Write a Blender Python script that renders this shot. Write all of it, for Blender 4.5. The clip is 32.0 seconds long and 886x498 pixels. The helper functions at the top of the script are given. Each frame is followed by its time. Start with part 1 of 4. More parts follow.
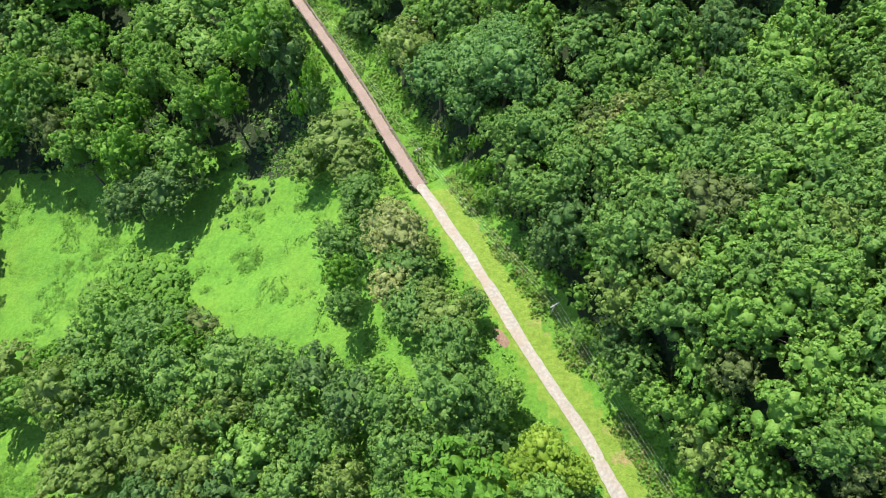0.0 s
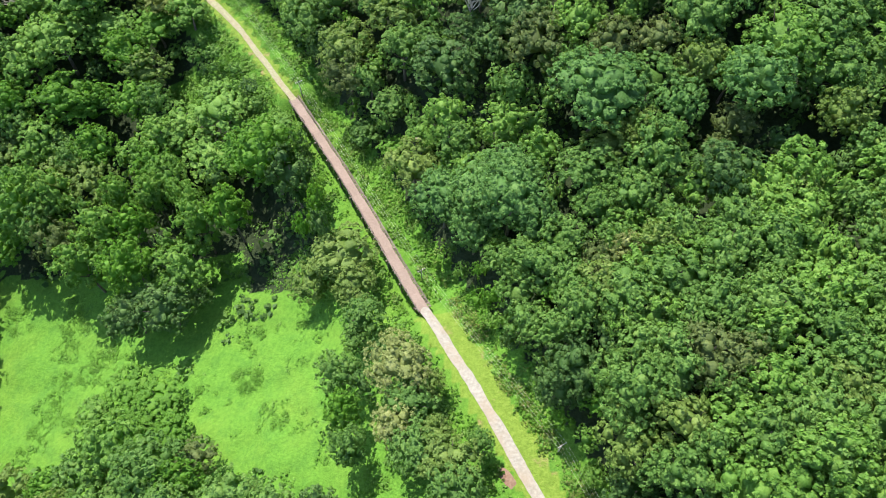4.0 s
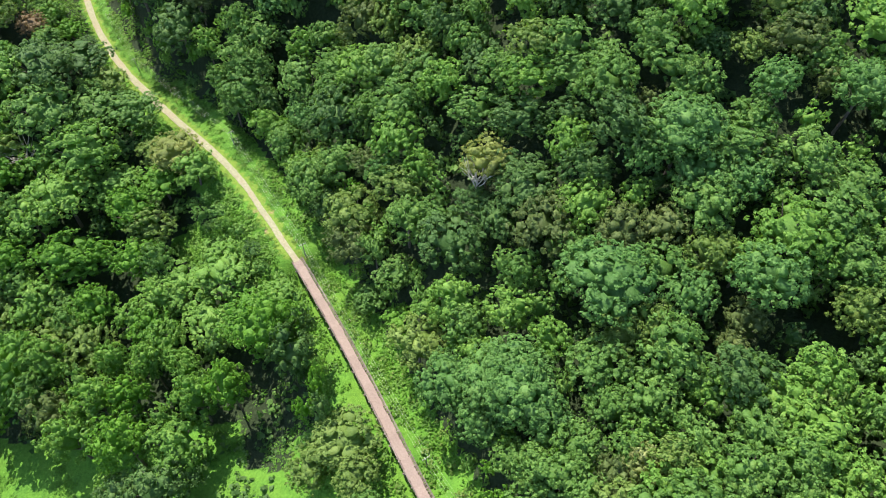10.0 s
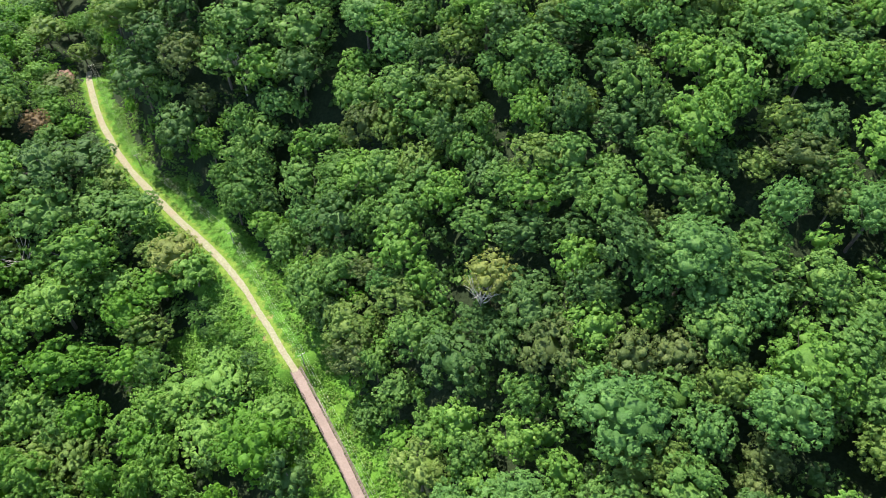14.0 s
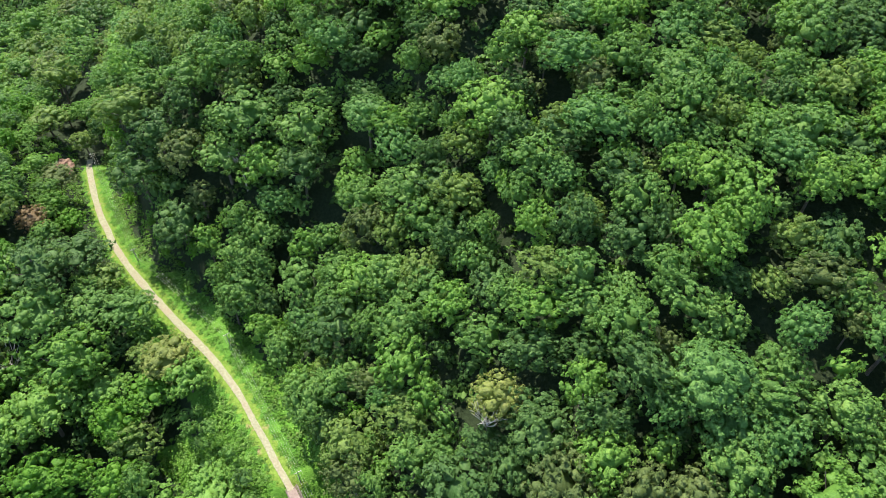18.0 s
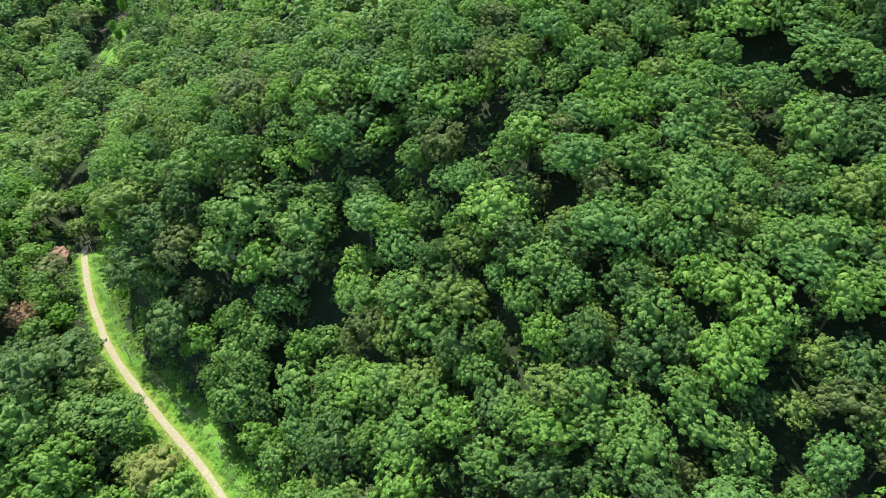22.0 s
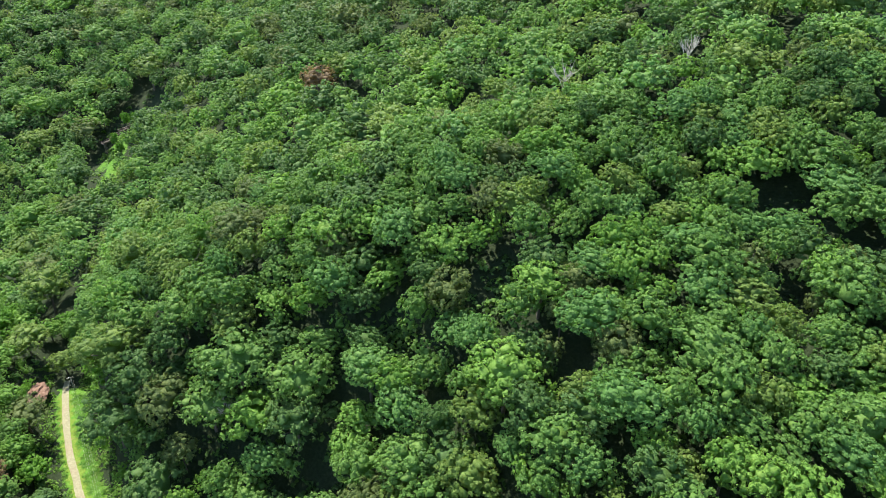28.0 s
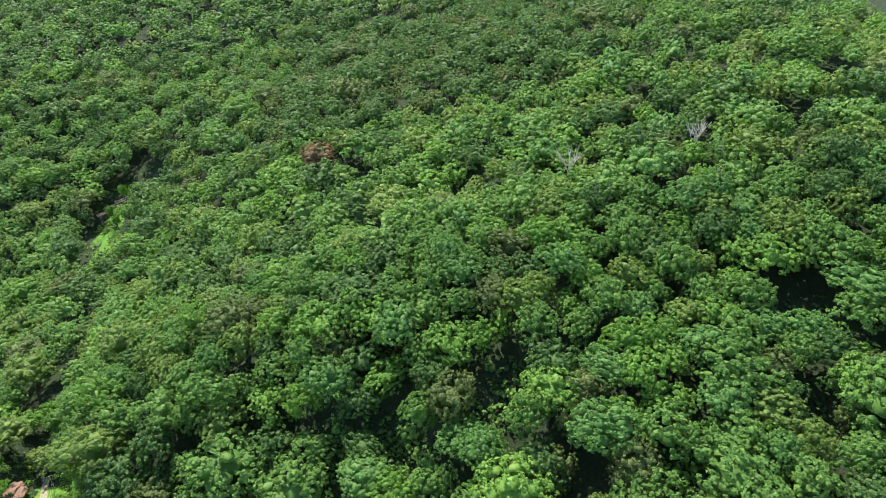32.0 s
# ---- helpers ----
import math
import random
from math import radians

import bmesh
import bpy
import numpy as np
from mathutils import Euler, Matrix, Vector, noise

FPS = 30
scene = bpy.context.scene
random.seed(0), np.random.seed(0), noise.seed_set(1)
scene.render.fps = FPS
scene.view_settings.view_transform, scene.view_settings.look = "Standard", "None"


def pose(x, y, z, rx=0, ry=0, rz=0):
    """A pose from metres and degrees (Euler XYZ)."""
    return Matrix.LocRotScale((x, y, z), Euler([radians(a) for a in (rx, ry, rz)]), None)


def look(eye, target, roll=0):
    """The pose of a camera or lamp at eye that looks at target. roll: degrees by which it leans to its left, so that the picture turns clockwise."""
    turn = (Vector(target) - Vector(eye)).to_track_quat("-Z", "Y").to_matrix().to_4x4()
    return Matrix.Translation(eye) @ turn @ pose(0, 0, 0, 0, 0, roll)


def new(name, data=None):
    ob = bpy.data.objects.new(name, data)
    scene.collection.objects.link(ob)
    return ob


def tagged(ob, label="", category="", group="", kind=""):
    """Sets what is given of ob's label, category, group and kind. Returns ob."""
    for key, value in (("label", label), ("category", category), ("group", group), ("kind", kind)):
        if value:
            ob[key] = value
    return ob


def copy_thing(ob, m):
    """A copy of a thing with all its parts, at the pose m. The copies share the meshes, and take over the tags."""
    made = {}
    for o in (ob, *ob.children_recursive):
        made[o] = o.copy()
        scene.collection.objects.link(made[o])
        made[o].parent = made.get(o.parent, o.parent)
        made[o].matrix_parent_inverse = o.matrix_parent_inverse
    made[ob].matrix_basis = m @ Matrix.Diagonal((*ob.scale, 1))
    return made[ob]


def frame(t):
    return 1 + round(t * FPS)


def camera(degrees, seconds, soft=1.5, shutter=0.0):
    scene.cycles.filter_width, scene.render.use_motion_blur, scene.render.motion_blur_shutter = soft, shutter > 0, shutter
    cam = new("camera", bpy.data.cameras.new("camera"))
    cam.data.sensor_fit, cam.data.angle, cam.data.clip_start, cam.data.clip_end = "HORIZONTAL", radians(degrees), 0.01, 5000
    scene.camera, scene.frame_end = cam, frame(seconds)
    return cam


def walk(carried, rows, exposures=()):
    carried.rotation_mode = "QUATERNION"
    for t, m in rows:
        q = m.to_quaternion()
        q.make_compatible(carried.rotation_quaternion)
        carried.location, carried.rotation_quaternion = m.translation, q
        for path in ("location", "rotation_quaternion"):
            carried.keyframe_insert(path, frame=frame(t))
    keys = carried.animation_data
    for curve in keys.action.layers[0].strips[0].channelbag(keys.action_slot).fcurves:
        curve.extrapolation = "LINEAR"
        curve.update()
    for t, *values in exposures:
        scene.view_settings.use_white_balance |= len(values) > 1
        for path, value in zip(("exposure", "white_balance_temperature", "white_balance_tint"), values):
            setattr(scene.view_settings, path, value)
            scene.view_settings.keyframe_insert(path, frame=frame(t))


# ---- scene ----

# ------------------------------------------------------------------ camera
cam = camera(67.65, 32.0, soft=0.9)
# a drone: steady flight ahead and up, while the gimbal lifts at a steady rate
SPEED, DRIFT, CLIMB, EYE = 3.8, -0.0583, 0.4294, 132.0
TILT0, TILT_RATE = -65.0, 1.1096
walk(cam, [(t, pose(DRIFT * SPEED * t, SPEED * t, EYE + CLIMB * SPEED * t, 90 + TILT0 + TILT_RATE * t, 0, 0))
           for t in [k * 0.5 for k in range(65)]],
     exposures=[(0.0, 1.58), (12.0, 1.66), (26.0, 1.72), (32.0, 1.66)])

# ------------------------------------------------------------------ world, sun
SUN_ELEV, SUN_AZ = 54.0, -30.0          # degrees; azimuth from +y, clockwise positive
world = bpy.data.worlds.new("sky")
scene.world = world
world.use_nodes = True
wn = world.node_tree.nodes
sky = wn.new("ShaderNodeTexSky")
sky.sky_type, sky.sun_disc = "NISHITA", False
sky.sun_elevation, sky.sun_rotation = radians(SUN_ELEV), radians(SUN_AZ)
sky.altitude, sky.air_density, sky.dust_density = 400, 1.0, 1.0
wn["Background"].inputs[1].default_value = 0.15
world.node_tree.links.new(sky.outputs[0], wn["Background"].inputs[0])
sun = new("sun", bpy.data.lights.new("sun", "SUN"))
sun.data.energy, sun.data.angle, sun.data.color = 3.9, radians(0.5), (1.0, 0.95, 0.87)
to_sun = Vector((math.sin(radians(SUN_AZ)) * math.cos(radians(SUN_ELEV)), math.cos(radians(SUN_AZ)) * math.cos(radians(SUN_ELEV)), math.sin(radians(SUN_ELEV))))
sun.matrix_world = look(to_sun * 900, (0, 0, 0))

# ------------------------------------------------------------------ materials
def mat(name, rough=0.7, spec=0.3):
    m = bpy.data.materials.new(name)
    m.use_nodes = True
    b = m.node_tree.nodes["Principled BSDF"]
    b.inputs["Roughness"].default_value = rough
    b.inputs["Specular IOR Level"].default_value = spec
    return m, m.node_tree.nodes, m.node_tree.links, b


def ramp(nodes, links, fac, stops):
    r = nodes.new("ShaderNodeValToRGB")
    e = r.color_ramp.elements
    while len(e) < len(stops):
        e.new(0.5)
    for el, (p, c) in zip(e, stops):
        el.position, el.color = p, (*c, 1)
    links.new(fac, r.inputs[0])
    return r.outputs[0]


def noise_node(nodes, links, vec, scale, detail=4, rough=0.6):
    n = nodes.new("ShaderNodeTexNoise")
    n.inputs["Scale"].default_value, n.inputs["Detail"].default_value, n.inputs["Roughness"].default_value = scale, detail, rough
    links.new(vec, n.inputs["Vector"])
    return n.outputs[0]


def mix(nodes, links, fac, a, b, kind="MIX"):
    m = nodes.new("ShaderNodeMix")
    m.data_type, m.blend_type = "RGBA", kind
    for sock, val in ((m.inputs[0], fac), (m.inputs[6], a), (m.inputs[7], b)):
        if isinstance(val, (int, float)):
            sock.default_value = val
        elif isinstance(val, tuple):
            sock.default_value = (*val, 1)
        else:
            links.new(val, sock)
    return m.outputs[2]


def math_node(nodes, links, op, a, b):
    m = nodes.new("ShaderNodeMath")
    m.operation = op
    for sock, val in ((m.inputs[0], a), (m.inputs[1], b)):
        if isinstance(val, (int, float)):
            sock.default_value = val
        else:
            links.new(val, sock)
    return m.outputs[0]


def leaf_mat(name, dark, mid, light, glow=0.44, rough=0.52):
    """Foliage: colour varies from tree to tree, over the crown and leaf by leaf; light comes through the leaves."""
    m, n, l, b = mat(name, rough, 0.16)
    geo, info = n.new("ShaderNodeNewGeometry"), n.new("ShaderNodeObjectInfo")
    big = noise_node(n, l, geo.outputs["Position"], 0.11, 3)
    fac = math_node(n, l, "MULTIPLY", geo.outputs["Random Per Island"], 0.40)
    fac = math_node(n, l, "ADD", fac, math_node(n, l, "MULTIPLY", info.outputs["Random"], 0.22))
    fac = math_node(n, l, "ADD", fac, math_node(n, l, "MULTIPLY", big, 0.45))
    fine = noise_node(n, l, geo.outputs["Position"], 2.6, 3, 0.7)          # leaf by leaf within a spray
    fac = math_node(n, l, "ADD", fac, math_node(n, l, "MULTIPLY", math_node(n, l, "SUBTRACT", fine, 0.5), 1.1))
    col = ramp(n, l, fac, [(0.15, dark), (0.54, mid), (0.96, light)])
    bump = n.new("ShaderNodeBump")
    bump.inputs["Strength"].default_value, bump.inputs["Distance"].default_value = 0.8, 0.22
    l.new(fine, bump.inputs["Height"])
    l.new(bump.outputs[0], b.inputs["Normal"])
    l.new(col, b.inputs["Base Color"])
    tr = n.new("ShaderNodeBsdfTranslucent")
    l.new(mix(n, l, 0.5, col, (mid[0] * 1.5, mid[1] * 1.5, mid[2] * 0.6)), tr.inputs["Color"])
    mx = n.new("ShaderNodeMixShader")
    mx.inputs[0].default_value = glow
    l.new(b.outputs[0], mx.inputs[1])
    l.new(tr.outputs[0], mx.inputs[2])
    l.new(mx.outputs[0], n["Material Output"].inputs["Surface"])
    return m


LEAF = {
    "green": leaf_mat("leaf_green", (0.052, 0.119, 0.024), (0.106, 0.210, 0.043), (0.205, 0.323, 0.075)),
    "dark": leaf_mat("leaf_dark", (0.036, 0.085, 0.020), (0.071, 0.143, 0.036), (0.133, 0.217, 0.061)),
    "blue": leaf_mat("leaf_bluish", (0.050, 0.124, 0.029), (0.100, 0.210, 0.050), (0.186, 0.318, 0.083)),
    "bright": leaf_mat("leaf_bright", (0.069, 0.158, 0.025), (0.130, 0.255, 0.042), (0.221, 0.354, 0.071)),
    "olive": leaf_mat("leaf_olive", (0.073, 0.126, 0.026), (0.134, 0.210, 0.044), (0.232, 0.308, 0.078)),
    "gold": leaf_mat("leaf_gold", (0.101, 0.136, 0.031), (0.191, 0.228, 0.056), (0.318, 0.328, 0.098)),
    "brown": leaf_mat("leaf_brown", (0.060, 0.090, 0.026), (0.105, 0.148, 0.043), (0.170, 0.210, 0.067)),
    "rust": leaf_mat("leaf_rust", (0.097, 0.070, 0.032), (0.191, 0.130, 0.062), (0.278, 0.195, 0.097)),
    "pale": leaf_mat("leaf_pale", (0.108, 0.140, 0.041), (0.210, 0.250, 0.078), (0.354, 0.375, 0.145)),
    "vine": leaf_mat("leaf_vine", (0.054, 0.138, 0.014), (0.095, 0.220, 0.022), (0.149, 0.295, 0.037)),
    "lime": leaf_mat("leaf_lime", (0.092, 0.165, 0.016), (0.180, 0.285, 0.030), (0.285, 0.385, 0.055)),
}
LEAF_ORDER = list(LEAF)


def bark():
    m, n, l, b = mat("bark", 0.85, 0.2)
    geo = n.new("ShaderNodeNewGeometry")
    l.new(ramp(n, l, noise_node(n, l, geo.outputs["Position"], 3.0), [(0.3, (0.07, 0.052, 0.038)), (0.7, (0.20, 0.17, 0.135))]), b.inputs["Base Color"])
    return m


BARK = bark()

# ------------------------------------------------------------------ the lie of the land
TRAIL = [(62, -60), (48, -24), (38, -4), (31.2, 9.4), (26.5, 19.2), (18.2, 34), (13.7, 43), (7.4, 55), (0.7, 67.3), (-5.3, 77.5),
         (-11, 88), (-20.4, 106), (-29.6, 122.6), (-43.6, 146), (-50.5, 156), (-60, 170), (-71.5, 185), (-84.5, 198), (-95.5, 208.5),
         (-104.5, 217.5), (-121, 236), (-137, 260), (-149.5, 284), (-154, 300), (-163, 335), (-184, 385), (-207, 432), (-224, 470)]
TRAIL_Z = [(-60, 9), (0, 9), (40, 6), (80, 0), (115, -4), (150, -7), (200, -7.5), (260, -8), (340, -8), (470, -3)]
BRIDGE = (77.0, 147.0)                   # y where the bridge starts and ends


def smooth_line(pts, step=1.0):
    """An even, smooth run of points through a few (Catmull-Rom)."""
    p = np.array(pts, float)
    p = np.vstack([2 * p[0] - p[1], p, 2 * p[-1] - p[-2]])
    out = []
    for i in range(1, len(p) - 2):
        for u in np.linspace(0, 1, 24, endpoint=False):
            out.append(0.5 * (2 * p[i] + (p[i + 1] - p[i - 1]) * u + (2 * p[i - 1] - 5 * p[i] + 4 * p[i + 1] - p[i + 2]) * u ** 2 + (3 * p[i] - p[i - 1] - 3 * p[i + 1] + p[i + 2]) * u ** 3))
    out = np.array(out + [p[-2]])
    s = np.r_[0, np.cumsum(np.linalg.norm(np.diff(out, axis=0), axis=1))]
    at = np.arange(0, s[-1], step)
    return np.stack([np.interp(at, s, out[:, k]) for k in range(out.shape[1])], -1)


LINE = smooth_line(TRAIL)


def trail_z(y):
    zs = np.array(TRAIL_Z, float)
    return np.mean([np.interp(y + o, zs[:, 0], zs[:, 1]) for o in (-12, -6, 0, 6, 12)], axis=0)


def trail_side(x, y):
    """Signed distance from the trail's middle (right of it: plus) and the y of the nearest point on it."""
    x, y = np.atleast_1d(x).astype(float), np.atleast_1d(y).astype(float)
    d, yy = np.empty(x.shape), np.empty(x.shape)
    tx = np.gradient(LINE[:, 0])
    ty = np.gradient(LINE[:, 1])
    for a in range(0, len(x), 4000):
        xs, ys = x[a:a + 4000, None] - LINE[None, :, 0], y[a:a + 4000, None] - LINE[None, :, 1]
        k = np.argmin(xs ** 2 + ys ** 2, axis=1)
        r = np.arange(len(k))
        dist = np.sqrt(xs[r, k] ** 2 + ys[r, k] ** 2)
        d[a:a + 4000] = dist * np.sign(xs[r, k] * ty[k] - ys[r, k] * tx[k])
        yy[a:a + 4000] = LINE[k, 1]
    return d, yy


def tree_height(x, y, r):
    """Usual height of a tree with that crown; lower on the slope just left of the trail, tall in the valley beside the bridge."""
    x, y = np.atleast_1d(x).astype(float), np.atleast_1d(y).astype(float)
    d, _ = trail_side(x, y)
    low = (d > np.where((y > 85) & (y < 190), -30, -20)) & (d < 0) & (y < 320)
    tall = (d < 0) & (y > 96) & (y < 122) & (x > -125)
    return np.where(tall, 17 + 1.4 * r, np.where(low, 6.0 + r, 9 + 1.4 * r))


# soft hills: heights on a coarse net, a column of them for each x, from south to north
HILL_X, HILL_Y = (-290, -200, -130, -70, -20, 35, 90, 150), (-20, 45, 105, 165, 220, 272, 325, 385, 455, 550)
HILL_H = [
    (1.2, 0.3, 1.7, -2.7, -9.4, -3.2, 10.1, 6.5, -23.2, -4.5),
    (5.9, -4, -7.1, -2.6, -4.2, -3.4, -19.3, -29.9, -17.9, 5),
    (-2.1, -21.8, -21.9, 1.7, 11.3, 19.5, -3.7, 3.3, 22.9, -8),
    (9.3, 13.2, -2.8, 3.7, -52.8, 27.8, -14.7, -2.5, -6.2, -5.9),
    (-16.6, -3.5, -27.2, 15.6, -26.8, 22.4, -2.4, 1, -1.7, 4),
    (-5.9, 32.7, -17.3, 23.1, 3.2, 10.4, 5.3, -0.5, 11.5, 8.1),
    (-0.1, 11.7, -18.8, 8.9, -12.1, -13.4, -0.3, -6.1, 3.9, 2.8),
    (5.8, -6.2, -12, -2.7, 7.8, 12.7, 9.7, 9.4, 9.3, -0.5),
]


def hills(x, y):
    x, y = np.atleast_1d(x).astype(float), np.atleast_1d(y).astype(float)
    z = 10.2 + 15.8 * np.clip(x, -420, 420) / 100 + 11.9 * np.clip(y, -200, 900) / 100
    for cx, column in zip(HILL_X, HILL_H):
        for cy, h in zip(HILL_Y, column):
            w = 58 if abs(cx) < 100 and cy < 350 else 72 if cy < 500 else 95
            z += h * np.exp(-((x - cx) ** 2 + (y - cy) ** 2) / 2 / w ** 2)
    # far ranges that close the view
    z += 0.16 * np.clip(y - 620, 0, 1200) * np.clip(1 - np.abs(x + 200) / 2500, 0, 1)
    return z


def ease(a):
    a = np.clip(a, 0, 1)
    return a * a * (3 - 2 * a)


def ground(x, y):
    x, y = np.atleast_1d(x).astype(float), np.atleast_1d(y).astype(float)
    z = hills(x, y)
    d, yy = trail_side(x, y)
    tz = trail_z(yy)
    on = ease((yy - BRIDGE[0] + 3) / 8) * ease((BRIDGE[1] + 3 - yy) / 8)      # 1 below the bridge
    shelf = tz - 5.5 * on - 0.15
    half_r, half_l, run_r, run_l = 8.0, 3.2, 14.0, 22.0
    k = np.where(d > 0, 1 - ease((d - half_r) / run_r), 1 - ease((-d - half_l) / run_l))
    k *= 1 - ease((y - 440) / 60)
    return z * (1 - k) + shelf * k


def mesh_of(name, verts, quads=(), tris=(), mats=(), quad_mat=None, tri_mat=None, smooth=False):
    me = bpy.data.meshes.new(name)
    q, t = np.asarray(quads, np.int32).reshape(-1, 4), np.asarray(tris, np.int32).reshape(-1, 3)
    me.vertices.add(len(verts))
    me.vertices.foreach_set("co", np.asarray(verts, np.float32).ravel())
    me.loops.add(q.size + t.size)
    me.loops.foreach_set("vertex_index", np.concatenate([q.ravel(), t.ravel()]))
    me.polygons.add(len(q) + len(t))
    me.polygons.foreach_set("loop_start", np.concatenate([np.arange(len(q)) * 4, q.size + np.arange(len(t)) * 3]).astype(np.int32))
    for m in mats:
        me.materials.append(m)
    if quad_mat is not None or tri_mat is not None:
        a = np.zeros(len(q), np.int32) if quad_mat is None else np.asarray(quad_mat, np.int32)
        b = np.zeros(len(t), np.int32) if tri_mat is None else np.asarray(tri_mat, np.int32)
        me.polygons.foreach_set("material_index", np.concatenate([a, b]).astype(np.int32))
    me.update(calc_edges=True)
    me.validate()
    if smooth:
        me.polygons.foreach_set("use_smooth", np.ones(len(me.polygons), bool))
    return me


# ------------------------------------------------------------------ open places
def inside(x, y, poly):
    n, hit = len(poly), np.zeros(np.shape(x), bool)
    for i in range(n):
        (x1, y1), (x2, y2) = poly[i], poly[(i + 1) % n]
        cross = ((y1 > y) != (y2 > y)) & (x < (x2 - x1) * (y - y1) / (y2 - y1 + 1e-12) + x1)
        hit ^= cross
    return hit


CLEARINGS = [[(-136, 108), (-123, 104), (-111, 99), (-94, 86), (-80, 78), (-66, 68), (-57, 75), (-52, 80), (-60, 97), (-56, 101), (-49, 89), (-42, 91), (-27, 84), (-26, 74), (-32, 69), (-28, 50), (-19, 42), (-11, 46), (-10, 38), (-16, 35), (-22, 32), (-27, 39), (-49, 46), (-60, 56), (-84, 56), (-92, 50), (-108, 46), (-114, 44)],
             [(-117, 28), (-93, 23), (-86, 18), (-81, 9), (-106, 10)],
             [(-69, 175), (-62, 173), (-48, 150), (-41, 140), (-43, 134), (-52, 139), (-62, 148), (-82, 157), (-90, 165), (-81, 168), (-68, 164)],
             [(-57, 106), (-49, 115), (-36, 115), (-30, 108), (-33, 100), (-42, 97), (-38, 89), (-53, 92)],
             [(-218, 456), (-216, 478), (-204, 482), (-192, 452), (-196, 440), (-204, 442)],
             [(-206, 490), (-201, 501), (-185, 504), (-176, 486), (-184, 470), (-196, 476)]]
GAPS = [(-46, 92.6, 5.6), (-78.1, 113.8, 3.4), (-128.1, 153.5, 5.2), (-102.4, 189.3, 3.6), (-72.3, 130, 3.5), (27.4, 141.3, 3.3), (48.3, 84.6, 4.6), (70, 77.6, 4.6), (4.8, 126.9, 2.8), (29.2, 83.7, 3.8), (42.8, 88, 4.4), (51.8, 100.2, 5), (72.7, 97.6, 5.5), (78.7, 88.4, 5.5), (75.7, 137.2, 4.8), (33.7, 152.6, 3.9), (-0.4, 165.5, 3.7), (-120.4, 133.1, 5.8), (-106.5, 118.7, 5.6), (20.2, 149.6, 2), (-39.2, 103.6, 6.5), (3.5, 262.2, 6.5), (-21, 261.1, 5.5), (-72.9, 242.1, 6.5), (5.7, 220.7, 3.3), (73.7, 198, 2.5), (89.1, 177.8, 3.9), (104.6, 222.2, 5.8), (-39.7, 226.8, 4.5), (5.7, 262.3, 6.5), (95.7, 277, 6.5), (5.1, 217.8, 3.3), (-20.1, 258, 3.9), (85.8, 249.2, 2.8), (88.1, 214.8, 2.4), (73.3, 197.4, 2.8), (102, 224.1, 3.8), (-69.6, 237.7, 5.2), (-35.7, 220.8, 3.2), (-202.6, 509.8, 6.5), (-212.9, 497.1, 6.5), (151, 388.4, 6.5), (115.8, 363.7, 6.5), (-20.2, 256.7, 4.1), (-179.7, 481.9, 6.5), (-150.1, 283, 3), (-156.3, 277.7, 4)]

def wooded(p):
    """Where trees may stand: off the trail and its verges, out of clearings and gaps."""
    d, yy = trail_side(p[:, 0], p[:, 1])
    ok = (d > np.where(p[:, 1] < 76, 10.5, 13)) | (d < np.where(p[:, 1] > 230, -7, -9)) | (p[:, 1] > 293)
    for poly in CLEARINGS:
        for k in range(8):
            ok &= ~inside(p[:, 0] + 4.2 * math.cos(k * 0.785), p[:, 1] + 4.2 * math.sin(k * 0.785), poly)
    for x, y, r in GAPS:
        ok &= (p[:, 0] - x) ** 2 + (p[:, 1] - y) ** 2 > (0.8 * r + 1.0 if r < 6 else r + 3.5) ** 2
    return ok


